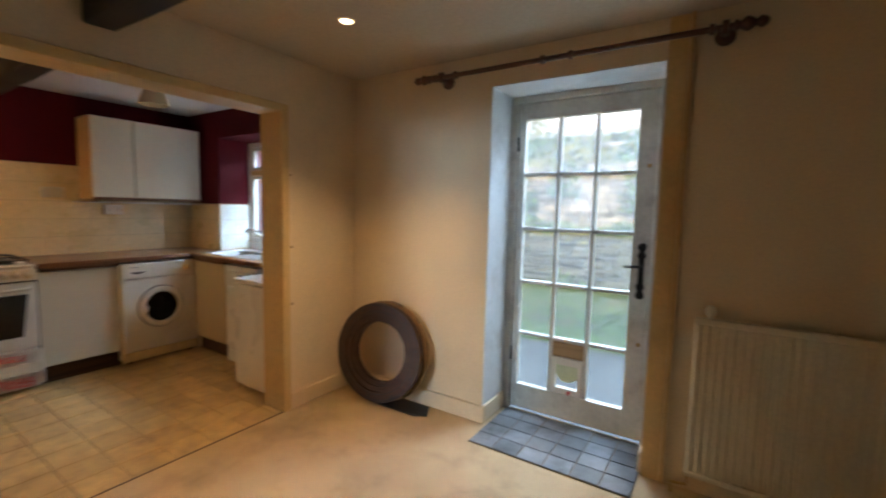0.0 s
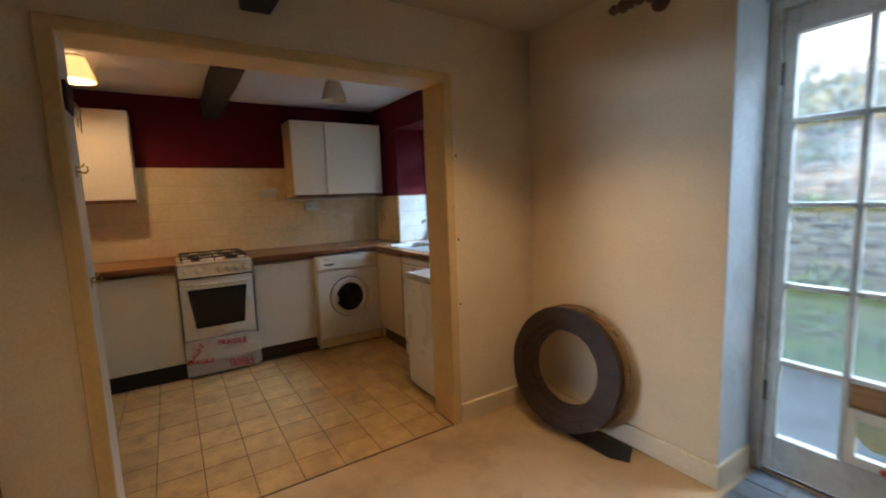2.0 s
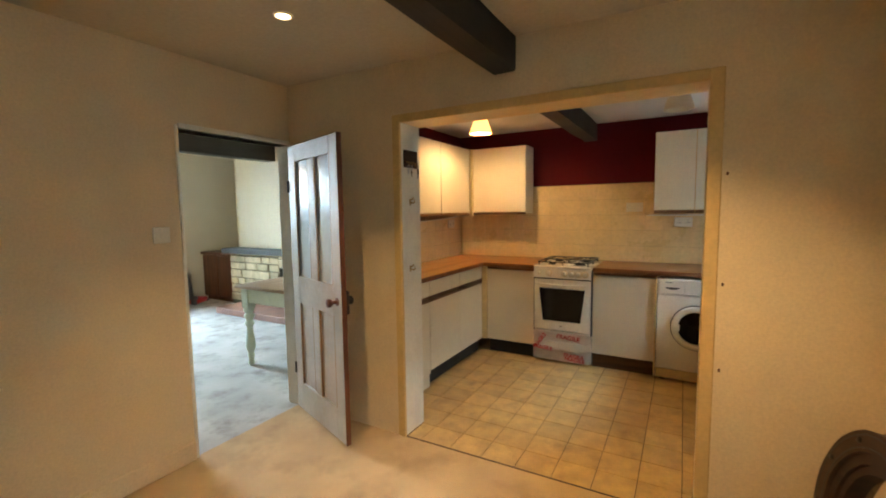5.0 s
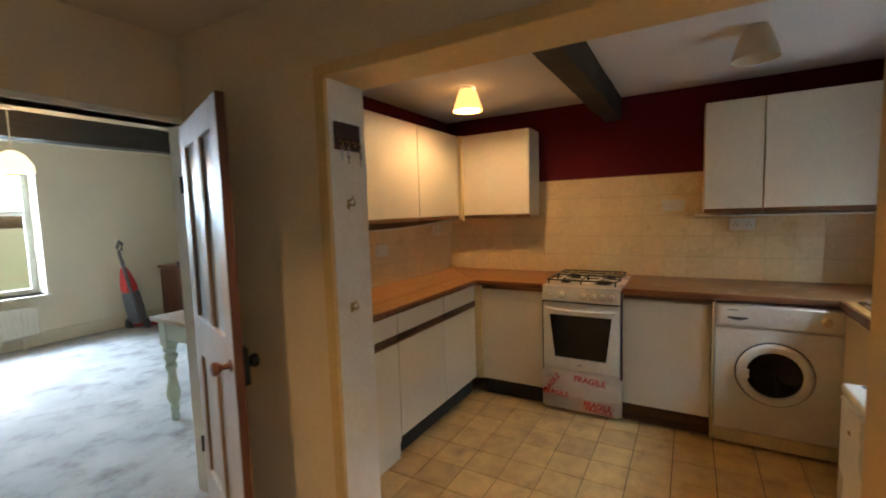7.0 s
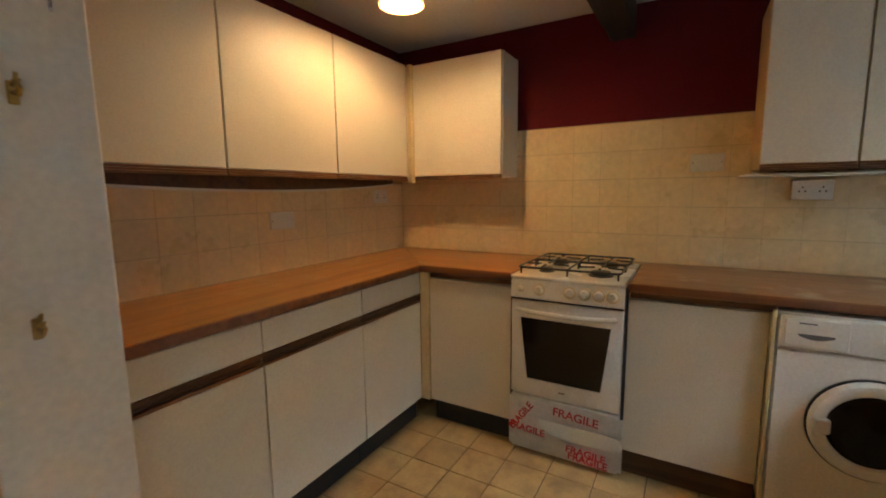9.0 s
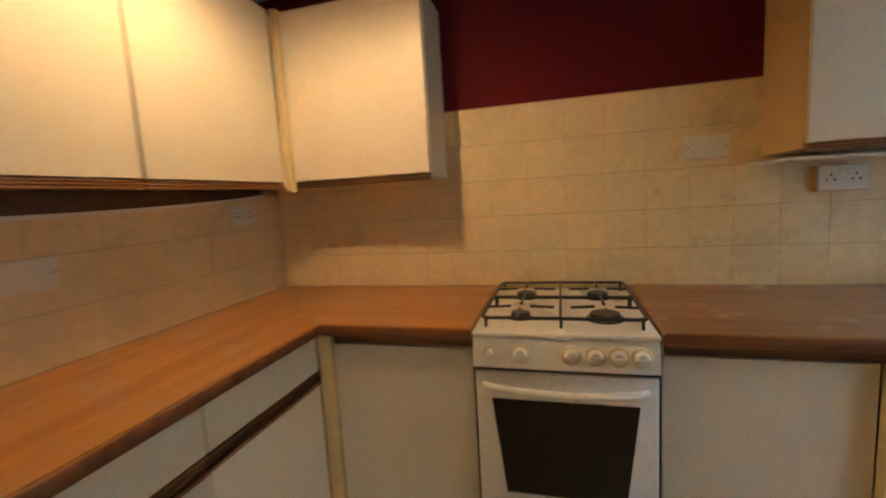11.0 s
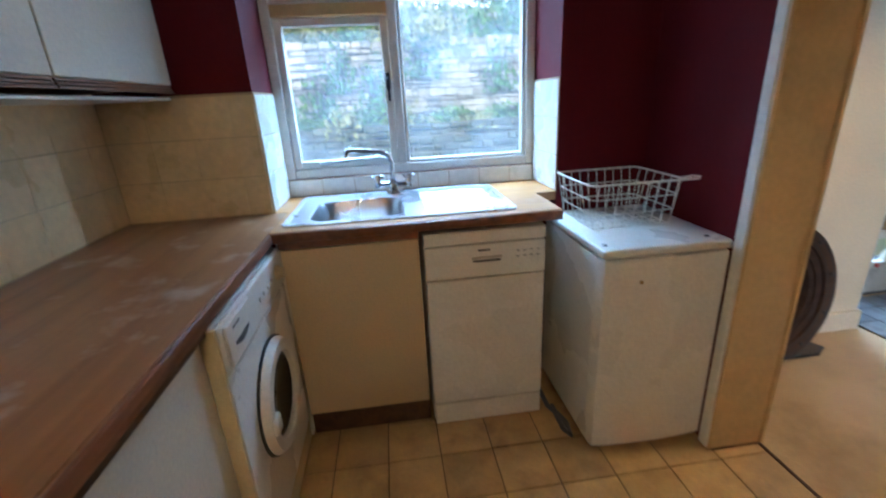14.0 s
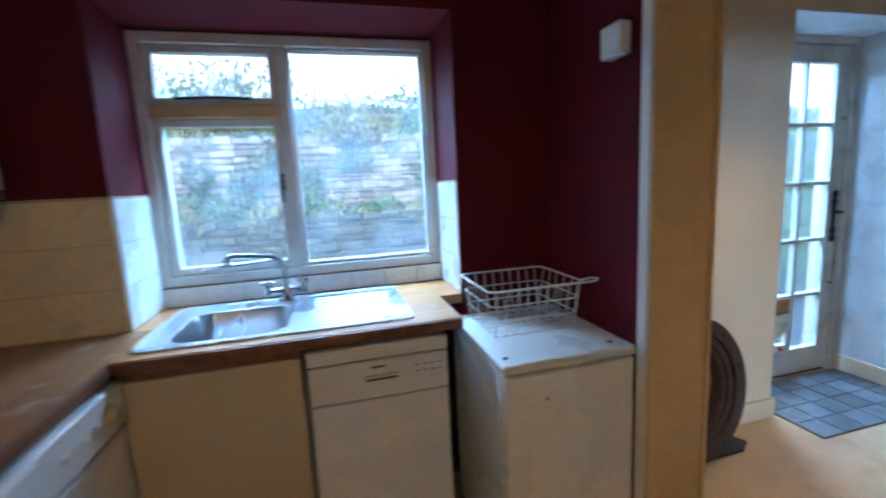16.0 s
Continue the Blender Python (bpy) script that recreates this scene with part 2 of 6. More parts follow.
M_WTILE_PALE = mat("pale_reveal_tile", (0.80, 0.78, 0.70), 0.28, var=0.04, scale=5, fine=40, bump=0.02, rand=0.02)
M_WGROUT = mat("wall_grout", (0.50, 0.38, 0.21), 0.9, var=0.1, fine=120, bump=0.2)
M_SLATE = mat("grey_threshold_tile", (0.125, 0.13, 0.135), 0.34, var=0.3, scale=8, fine=60, bump=0.4, rand=0.35, dirt=(0.03, 0.028, 0.025), dirt_amount=0.8, dirt_scale=6)
M_STEEL = mat("brushed_steel", (0.55, 0.57, 0.60), 0.28, metal=1.0, var=0.05, fine=120, bump=0.05)
M_CHROME = mat("chrome", (0.75, 0.76, 0.78), 0.10, metal=1.0, var=0.03, bump=0.0)
M_BRASS = mat("aged_brass", (0.45, 0.30, 0.10), 0.35, metal=1.0, var=0.15, fine=60, bump=0.1)
M_IRON = mat("black_iron", (0.02, 0.02, 0.02), 0.5, metal=0.6, var=0.2, fine=60, bump=0.3)
M_RODWOOD = wood("dark_mahogany", (0.10, 0.035, 0.015), (0.05, 0.016, 0.008), "x", 0.35)
M_OLDWOOD = wood("old_brown_wood", (0.050, 0.023, 0.011), (0.025, 0.011, 0.006), "x", 0.6)
M_PALEWOOD = wood("pale_worn_wood", (0.34, 0.21, 0.09), (0.2, 0.11, 0.05), "x", 0.6)
M_PINE = wood("stripped_pine", (0.36, 0.20, 0.08), (0.24, 0.12, 0.05), "z", 0.5)
M_RAD = mat("cream_radiator_enamel", (0.70, 0.62, 0.46), 0.4, var=0.04, fine=60, bump=0.03)
M_SHADE = mat("cream_fabric_shade", (0.62, 0.50, 0.34), 0.9, var=0.05, fine=200, bump=0.2)
M_LITSHADE = glow("lit_cream_shade", (1.0, 0.50, 0.15), 1.6)
M_BULB = glow("lit_bulb", (1.0, 0.72, 0.38), 14.0)
M_GLASS = glass("clear_glass")
M_WETGLASS = dusty_glass("rippled_glass", 0.06, 0.07, 0.02, 0.10, 40)
M_DUSTGLASS = dusty_glass("dusty_glass", 0.03, 0.03, 0.025, 0.075, 5)
# opaque pane; its pale blue base paints in the daylight the glass reflects
M_FROST_DAYLIT = mat("daylit_frosted_glass", (0.62, 0.71, 0.76), 0.16, var=0.06, scale=25, fine=220, bump=0.15, dist=0.002, spec=1.0)
M_STONE = mat("garden_stone", (0.29, 0.265, 0.205), 0.9, var=0.3, scale=6, fine=40, bump=0.8, dist=0.01, rand=0.3, island=0.35, dirt=(0.10, 0.12, 0.06), dirt_amount=0.6, dirt_scale=2.5)
M_MOSSSTONE = mat("mossy_garden_stone", (0.085, 0.092, 0.065), 0.9, var=0.3, scale=6, fine=40, bump=0.8, dist=0.01, rand=0.3, island=0.35, dirt=(0.05, 0.08, 0.03), dirt_amount=0.7, dirt_scale=3)
M_SAND = mat("pale_stone", (0.55, 0.46, 0.30), 0.9, var=0.2, scale=8, fine=50, bump=0.7, dist=0.008, rand=0.25)
M_MORTAR = mat("earth_mortar", (0.15, 0.145, 0.11), 1.0, var=0.3, fine=40, bump=0.6)
M_GRASS = mat("lawn", (0.062, 0.115, 0.03), 0.95, var=0.4, scale=3, fine=40, bump=0.9, dist=0.02, dirt=(0.20, 0.17, 0.09), dirt_amount=0.7, dirt_scale=1.2)
M_LEAF = mat("leaves", (0.11, 0.19, 0.05), 0.6, var=0.4, scale=3, fine=20, bump=0.1, island=0.45)
M_LEAF2 = mat("pale_dry_leaves", (0.25, 0.25, 0.10), 0.7, var=0.4, scale=3, fine=20, bump=0.1, island=0.45)
M_PAVE = mat("wet_paving", (0.075, 0.08, 0.078), 0.7, var=0.25, scale=4, fine=40, bump=0.3)
M_VACRED = mat("red_plastic", (0.50, 0.025, 0.02), 0.3, var=0.05, bump=0.02)
M_VACGREY = mat("grey_plastic", (0.10, 0.10, 0.11), 0.4, var=0.1, bump=0.02)
M_MINT = mat("pale_mint_paint", (0.55, 0.62, 0.50), 0.45, var=0.06, fine=40, bump=0.1)
M_REDTAPE = mat("red_print", (0.60, 0.025, 0.02), 0.5, var=0.1, bump=0.0)
M_WRAP = mat("packing_film", (0.84, 0.79, 0.71), 0.3, var=0.06, scale=14, fine=60, bump=0.25, dist=0.006)
M_MARK = mat("dark_print", (0.06, 0.055, 0.05), 0.6, bump=0.0)
M_DRYCREAM = mat("stained_white_plaster", (0.62, 0.62, 0.60), 0.8, var=0.08, scale=3, fine=60, bump=0.3, dirt=(0.24, 0.22, 0.17), dirt_amount=0.5, dirt_scale=4)


M_DOORPAINT = mat("scrubbed_pine_paint", (0.44, 0.37, 0.30), 0.48, var=0.12, scale=5, fine=50, bump=0.15, dirt=(0.36, 0.22, 0.11), dirt_amount=0.5, dirt_scale=4)
M_RODWOODZ = wood("dark_mahogany_upright", (0.16, 0.05, 0.018), (0.07, 0.02, 0.008), "z", 0.35)
M_TABLETOP = wood("worn_pine_top", (0.30, 0.19, 0.10), (0.19, 0.11, 0.06), "x", 0.5)
M_SLATESLAB = mat("slate_slab", (0.05, 0.055, 0.06), 0.6, var=0.2, fine=60, bump=0.3)
M_HEARTH = mat("red_hearth_tile", (0.24, 0.12, 0.09), 0.6, var=0.2, scale=7, fine=60, bump=0.3)
M_LITSHADE2 = glow("lit_pale_shade", (1.0, 0.80, 0.55), 1.2)
M_BEAMOUT = mat("twig_bark", (0.06, 0.045, 0.03), 0.9, var=0.2, bump=0.3)
M_FENCE = mat("pale_fence_timber", (0.45, 0.42, 0.36), 0.8, var=0.15, bump=0.3)


# ---- geometry helpers ----
def box(bm, x0, y0, z0, x1, y1, z1, bevel=0.0, seg=1):
    vs = [bm.verts.new((x, y, z)) for x in (x0, x1) for y in (y0, y1) for z in (z0, z1)]
    fs = [bm.faces.new([vs[i] for i in q]) for q in ((0, 1, 3, 2), (4, 6, 7, 5), (0, 4, 5, 1), (2, 3, 7, 6), (0, 2, 6, 4), (1, 5, 7, 3))]
    if bevel:
        es = {e for f in fs for e in f.edges}
        bmesh.ops.bevel(bm, geom=list(es), offset=bevel, segments=seg, affect="EDGES", profile=0.5)
    return bm


def ring_between(bm, a, b, close=True):
    n = len(a)
    for i in range(n if close else n - 1):
        j = (i + 1) % n
        bm.faces.new((a[i], a[j], b[j], b[i]))


def lathe(bm, profile, m=None, seg=24, cap=True):
    """Turn (radius, height) points about z, placed by m."""
    m = m or Matrix()
    rows = []
    for r, z in profile:
        rows.append([bm.verts.new(m @ Vector((r * math.cos(2 * math.pi * i / seg), r * math.sin(2 * math.pi * i / seg), z))) for i in range(seg)])
    for a, b in zip(rows, rows[1:]):
        ring_between(bm, a, b)
    if cap:
        if profile[0][0] > 1e-5:
            bm.faces.new(list(reversed(rows[0])))
        if profile[-1][0] > 1e-5:
            bm.faces.new(rows[-1])
    return bm


def tube(bm, pts, r, seg=8, closed=False):
    """A round bar along points."""
    pts = [Vector(p) for p in pts]
    n = len(pts)
    rows = []
    up = Vector((0, 0, 1))
    for i, p in enumerate(pts):
        a = pts[(i - 1) % n] if (closed or i > 0) else p
        b = pts[(i + 1) % n] if (closed or i < n - 1) else p
        d = (b - a).normalized()
        side = d.cross(up)
        if side.length < 0.05:
            side = d.cross(Vector((1, 0, 0)))
        side.normalize()
        top = side.cross(d).normalized()
        rows.append([bm.verts.new(p + r * (math.cos(2 * math.pi * k / seg) * side + math.sin(2 * math.pi * k / seg) * top)) for k in range(seg)])
    for a, b in zip(rows, rows[1:]):
        ring_between(bm, a, b)
    if closed:
        ring_between(bm, rows[-1], rows[0])
    else:
        bm.faces.new(list(reversed(rows[0])))
        bm.faces.new(rows[-1])
    return bm


def extrude_outline(bm, pts, axis, a, b, bevel=0.0):
    """A solid from a 2D outline; axis: the one it is drawn along, from a to b."""
    def at(p, v):
        return {"x": (v, p[0], p[1]), "y": (p[0], v, p[1]), "z": (p[0], p[1], v)}[axis]
    r0 = [bm.verts.new(at(p, a)) for p in pts]
    r1 = [bm.verts.new(at(p, b)) for p in pts]
    ring_between(bm, r0, r1)
    f0, f1 = bm.faces.new(list(reversed(r0))), bm.faces.new(r1)
    if bevel:
        bmesh.ops.bevel(bm, geom=list(set(f0.edges) | set(f1.edges)), offset=bevel, segments=2, affect="EDGES")
    return bm


def mesh_of(name, bm, material, smooth=False):
    bmesh.ops.recalc_face_normals(bm, faces=bm.faces)
    me = bpy.data.meshes.new(name)
    bm.to_mesh(me)
    bm.free()
    for mm in (material if isinstance(material, (list, tuple)) else (material,)):
        me.materials.append(mm)
    if smooth:
        me.polygons.foreach_set("use_smooth", [True] * len(me.polygons))
        me.set_sharp_from_angle(angle=radians(40))
    return me


def part(name, bm, material, parent, label="", smooth=True):
    ob = new(name, mesh_of(name, bm, material, smooth))
    ob.parent = parent
    if label:
        ob["label"] = label
    return ob


def thing(name, label, category, m=None, group=""):
    ob = new(name)
    ob.empty_display_size = 0.1
    tagged(ob, label, category, group)
    if m is not None:
        ob.matrix_basis = m
    return ob


def solid(name, bm, material, label, category, m=None, group="", kind=""):
    """A thing that is one mesh."""
    ob = new(name, mesh_of(name, bm, material, True))
    tagged(ob, label, category, group, kind)
    if m is not None:
        ob.matrix_basis = m
    return ob


def structure(name, material, *boxes, label="", category="", bevel=0.0):
    bm = bmesh.new()
    for b in boxes:
        box(bm, *b, bevel=bevel)
    ob = new(name, mesh_of(name, bm, material))
    return tagged(ob, label, category, kind="structure")


def bx(*a, bevel=0.0, seg=1):
    return box(bmesh.new(), *a, bevel=bevel, seg=seg)


def text_mesh(s, size, depth=0.0004, bold=0.0):
    cu = bpy.data.curves.new("print", "FONT")
    cu.body, cu.size, cu.extrude, cu.align_x, cu.align_y = s, size, depth, "CENTER", "CENTER"
    cu.offset = bold
    tmp = bpy.data.objects.new("print", cu)
    me = bpy.data.meshes.new_from_object(tmp)
    bpy.data.objects.remove(tmp)
    return me


# ---- the building ----
KX0, KX1 = -4.67, -2.53        # kitchen back wall, kitchen side of the dividing wall
DX = -2.33                     # dining side of the dividing wall
YL, YW = -0.55, 2.445          # kitchen side wall, dining garden wall
YK = 2.416                     # kitchen window wall
YD0 = -0.71                    # dining wall to the living room
DX1 = 1.75                     # far end of the dining room
KC, DC = 2.25, 2.29            # ceilings
DY = 2.755                     # inner face of the garden door
OUT = 2.95                     # outer face of the garden wall

structure("floor_kitchen", M_GROUT, (KX0 - 0.1, YL - 0.1, -0.12, DX - 0.005, YW + 0.34, -0.006), label="dirty brown grout bed under beige kitchen floor tiles", category="floor")
structure("floor_dining", M_CARPET, (DX - 0.005, YD0 - 0.02, -0.12, DX1, YW + 0.32, 0.0), label="worn beige carpet of the dining room", category="carpet")
structure("floor_living", M_GREYCARPET, (-6.6, -5.45, -0.12, 1.75, YD0 - 0.02, 0.0), label="dusty pale grey worn living room floor", category="floor")
structure("ceiling_kitchen", M_KCEIL, (KX0 - 0.1, YL - 0.1, KC, KX1, YW + 0.4, KC + 0.2), label="white painted plaster kitchen ceiling", category="ceiling")
structure("ceiling_dining", M_CEIL, (KX1, YD0 - 0.1, DC, DX1 + 0.1, YW + 0.5, DC + 0.2), label="cream painted plaster dining room ceiling", category="ceiling")
structure("ceiling_living", M_CREAM2, (-6.7, -5.6, 2.38, 1.85, YD0 - 0.1, 2.6), label="pale painted living room ceiling", category="ceiling")

wall_back = structure("wall_kitchen_back", M_RED, (KX0 - 0.15, YL - 0.15, 0, KX0, YW + 0.45, KC), label="burgundy painted kitchen wall above cream tiles", category="wall")
wall_left = structure("wall_kitchen_side", M_RED, (KX0, YL - 0.11, 0, KX1, YL, KC), label="burgundy painted side wall of the kitchen", category="wall")
W0, W1, WZ0, WZ1 = -4.12, -2.935, 0.985, 1.985
WY = 2.728
wall_win = structure("wall_kitchen_window", M_RED,
                     (KX0, YK, 0, W0, OUT, KC), (W1, YK, 0, KX1, OUT, KC), (W0, YK, WZ1 + 0.01, W1, OUT, KC), (W0, WY + 0.03, 0, W1, OUT, WZ0 - 0.01),
                     label="burgundy painted kitchen wall round a deep window recess", category="wall")
OY0, OY1, OZ = 0.235, 1.805, 1.945
wall_div = structure("wall_dividing", (M_CREAM),
                     (KX1 + 0.004, YD0, 0, DX, OY0 - 0.012, DC), (KX1 + 0.004, OY1 + 0.012, 0, DX, YW, DC), (KX1 + 0.004, OY0 - 0.012, OZ + 0.012, DX, OY1 + 0.012, DC),
                     label="cream painted wall with a wide cased opening to the kitchen", category="wall")
structure("wall_dividing_kitchen_face", M_RED, (KX1, OY1 + 0.03, 0, KX1 + 0.004, YW, KC), (KX1, YL, 0, KX1 + 0.004, OY0 - 0.03, KC), (KX1, OY0 - 0.03, OZ + 0.03, KX1 + 0.004, OY1 + 0.03, KC),
          label="burgundy painted kitchen face of the dividing wall", category="wall")
RX0, RX1, RZ = -1.195, -0.255, 2.10
wall_garden = structure("wall_garden", M_CREAM, (KX1 + 0.004, YW, 0, RX0, OUT, DC), (RX1, YW, 0, DX1, OUT, DC), (RX0, YW, RZ, RX1, OUT, DC),
                        label="cream painted thick garden wall with a door recess", category="wall")
structure("wall_dining_end", M_CREAM, (DX1, YD0 - 0.2, 0, DX1 + 0.12, OUT, DC), label="cream painted end wall of the dining room", category="wall")
PX0, PX1, PZ = -2.325, -1.565, 1.89
structure("wall_living", M_CREAM, (KX1, YD0 - 0.12, 0, PX0 - 0.02, YD0, DC + 0.1), (PX1, YD0 - 0.12, 0, DX1, YD0, DC + 0.1), (PX0 - 0.02, YD0 - 0.12, PZ, PX1, YD0, DC + 0.1),
          label="cream painted wall with a doorway to the living room", category="wall")
# living room shell
LW0, LW1, LWZ0, LWZ1 = -3.15, -1.95, 0.60, 2.08
structure("wall_living_far", M_CREAM2, (-6.6, -5.75, 0, LW0, -5.3, 2.4), (LW1, -5.75, 0, 1.75, -5.3, 2.4), (LW0, -5.75, 0, LW1, -5.3, LWZ0), (LW0, -5.75, LWZ1, LW1, -5.3, 2.4),
          label="pale cream living room wall with a deep window", category="wall")
structure("wall_living_fire", M_CREAM2, (-5.3, -5.3, 0, -5.1, YD0 - 0.1, 2.4), label="pale cream living room wall behind the chimney breast", category="wall")
structure("wall_living_near", M_CREAM2, (-5.1, YD0 - 0.12, 0, KX1, YD0 - 0.002, 2.4), label="pale cream living room wall towards the kitchen", category="wall")
structure("wall_living_end", M_CREAM2, (1.75, -5.5, 0, 1.9, YD0 - 0.1, 2.4), label="pale cream far end wall of the living room", category="wall")

# cased opening
TH = 0.016
def trim(name, label, boxes, material=None, bevel=0.004):
    bm = bmesh.new()
    for b in boxes:
        box(bm, *b, bevel=bevel)
    ob = new(name, mesh_of(name, bm, material or M_TAN))
    return tagged(ob, label, "trim", kind="structure")

trim("trim_opening", "tan painted architrave and lining of the kitchen opening", [
    (DX - 0.004, OY0 - 0.05, 0, DX + TH, OY0 + 0.004, OZ + 0.045), (DX - 0.004, OY1 - 0.004, 0, DX + TH, OY1 + 0.05, OZ + 0.045), (DX - 0.004, OY0 + 0.004, OZ - 0.004, DX + TH, OY1 - 0.004, OZ + 0.045),
    (KX1 - 0.012, OY1, 0, DX - 0.004, OY1 + 0.012, OZ + 0.012), (KX1 - 0.012, OY0, OZ, DX - 0.004, OY1, OZ + 0.012)])
trim("trim_opening_jamb", "white painted jamb lining of the kitchen opening", [(KX1 - 0.012, OY0 - 0.012, 0, DX - 0.004, OY0, OZ + 0.012)], M_WHITE)
trim("trim_opening_kitchen", "white painted architrave on the kitchen side", [
    (KX1 - 0.016, OY1 + 0.012, 0, KX1, OY1 + 0.055, OZ + 0.055), (KX1 - 0.016, OY0 - 0.055, 0, KX1, OY0 - 0.012, OZ + 0.055), (KX1 - 0.016, OY0 - 0.012, OZ + 0.012, KX1, OY1 + 0.012, OZ + 0.055)], M_WHITE)
trim("trim_doorway", "tan painted lining of the living room doorway", [
    (PX0 - 0.02, YD0 - 0.125, 0, PX0, YD0 + 0.008, PZ + 0.02), (PX1, YD0 - 0.125, 0, PX1 + 0.02, YD0 + 0.006, PZ + 0.02), (PX0, YD0 - 0.125, PZ, PX1, YD0 + 0.008, PZ + 0.03)], M_WHITE)
trim("baseboard_dining", "cream painted moulded skirting board", [
    (DX + TH, YW - 0.018, 0, RX0 + 0.018, YW, 0.115), (RX0, YW, 0, RX0 + 0.018, DY - 0.02, 0.115), (DX, OY1 + 0.05, 0, DX + 0.018, YW - 0.018, 0.115),
    (PX1 + 0.02, YD0, 0, DX1, YD0 + 0.018, 0.115), (RX1 - 0.018, YW, 0, RX1, DY - 0.02, 0.115)], M_CREAM, 0.006)
trim("baseboard_living", "cream painted living room skirting board", [(-5.1, -5.3, 0, 1.75, -5.28, 0.16), (-5.1, -5.28, 0, -5.08, -4.6, 0.16)], M_CREAM2, 0.006)
trim("trim_garden_opening", "tan painted board beside the garden door recess", [(RX1, YW - 0.014, 0, RX1 + 0.085, YW, DC)], M_TAN)
structure("lining_garden_recess", M_DRYCREAM, (RX0, YW + 0.001, 0.115, RX0 + 0.006, DY - 0.005, RZ), (RX1 - 0.006, YW + 0.001, 0.115, RX1, DY - 0.005, RZ), (RX0 + 0.006, YW + 0.001, RZ - 0.006, RX1 - 0.006, DY - 0.005, RZ),
          label="damp-stained white plaster lining of the door recess", category="plaster")

# ceiling beams
def beam(name, x0, x1, y0, y1, z0, z1, label):
    bm = bmesh.new()
    n = 14
    rows = []
    for i in range(n + 1):
        x = x0 + (x1 - x0) * i / n
        j = lambda k: 0.006 * noise.noise(Vector((x * 3, k * 7.1, 1.3)))
        rows.append([bm.verts.new(p) for p in ((x, y0 + j(1), z0 + j(2)), (x, y1 + j(3), z0 + j(4)), (x, y1 + j(5), z1), (x, y0 + j(6), z1))])
    for a, b in zip(rows, rows[1:]):
        ring_between(bm, a, b)
    bm.faces.new(rows[0]), bm.faces.new(list(reversed(rows[-1])))
    bmesh.ops.bevel(bm, geom=[e for e in bm.edges if abs(e.verts[0].co.x - e.verts[1].co.x) > 0.05 and e.verts[0].co.z < z1 - 0.05], offset=0.008, segments=1, affect="EDGES")
    return solid(name, bm, M_BEAM, label, "beam")

beam("ceiling_beam", KX0, KX1 - 0.02, 0.83, 0.955, 2.085, KC, "black-stained timber beam across the kitchen ceiling")
beam("ceiling_beam", DX, DX1, 0.83, 0.955, 2.12, DC, "black-stained timber beam across the dining ceiling")
beam("ceiling_beam", -5.1, 1.7, -3.6, -3.42, 2.16, 2.38, "black-stained timber beam across the living room ceiling")


def world_of(ob):
    m = ob.matrix_basis.copy()
    while ob.parent:
        ob = ob.parent
        m = ob.matrix_basis @ m
    return m


def wpart(name, bm, material, parent, label="", smooth=True):
    """A part whose bmesh is drawn in world coordinates."""
    bm.transform(world_of(parent).inverted())
    return part(name, bm, material, parent, label, smooth)


# ---- kitchen cabinets ----
TOP = 0.905     # worktop surface
UB, UT = 1.372, 2.07   # wall cabinets

def wall_cabinet(label, x0, y0, x1, y1, front, doors, side=None, group="wall cabinets"):
    """front: 'x' faces +x, 'y' faces +y. doors: spans along the other axis."""
    c = thing("wall_cabinet", label, "cabinet", pose((x0 + x1) / 2, (y0 + y1) / 2, UB), group)
    t = 0.018
    if front == "x":
        wpart("body", bx(x0, y0, UB + 0.012, x1 - t - 0.003, y1, UT, bevel=0.002), side or M_LAMIN, c, "beech-coloured carcass" if side else "")
        for a, b in doors:
            d = wpart("door", bx(x1 - t, a + 0.0035, UB + 0.028, x1, b - 0.0035, UT - 0.003, bevel=0.002), M_LAMIN, c)
            wpart("handle", handle_rail("y", a + 0.0035, b - 0.0035, x1, UB), M_RAILY, d, "dark oak finger-pull rail")
    else:
        wpart("body", bx(x0, y0, UB + 0.012, x1, y1 - t - 0.003, UT, bevel=0.002), side or M_LAMIN, c)
        for a, b in doors:
            d = wpart("door", bx(a + 0.0035, y1 - t, UB + 0.028, b - 0.002, y1, UT - 0.003, bevel=0.002), M_LAMIN, c)
            wpart("handle", handle_rail("x", a + 0.0035, b - 0.0035, y1, UB), M_RAIL, d, "dark oak finger-pull rail")
    return c


def handle_rail(axis, a, b, f, z):
    """A ribbed wooden rail under a door, its front at f."""
    bm = bmesh.new()
    for k in range(3):
        zz = z + 0.009 * k
        ff = f + 0.003 - 0.003 * k
        if axis == "x":
            box(bm, a, f - 0.018, zz, b, ff, zz + 0.0075, bevel=0.0015)
        else:
            box(bm, f - 0.018, a, zz, ff, b, zz + 0.0075, bevel=0.0015)
    return bm


wall_cabinet("cream laminate wall cabinet lit by the kitchen lamp", -3.163, YL, KX1 - 0.03, -0.30, "y", [(-3.163, -2.562)])
wall_cabinet("cream laminate wall cabinet lit by the kitchen lamp", -3.764, YL, -3.165, -0.30, "y", [(-3.764, -3.165)])
wall_cabinet("cream laminate wall cabinet lit by the kitchen lamp", -4.415, YL, -3.766, -0.30, "y", [(-4.38, -3.766)])
wall_cabinet("cream laminate corner wall cabinet with yellowed side panel", KX0, YL, -4.415, 0.315, "x", [(-0.285, 0.315)])
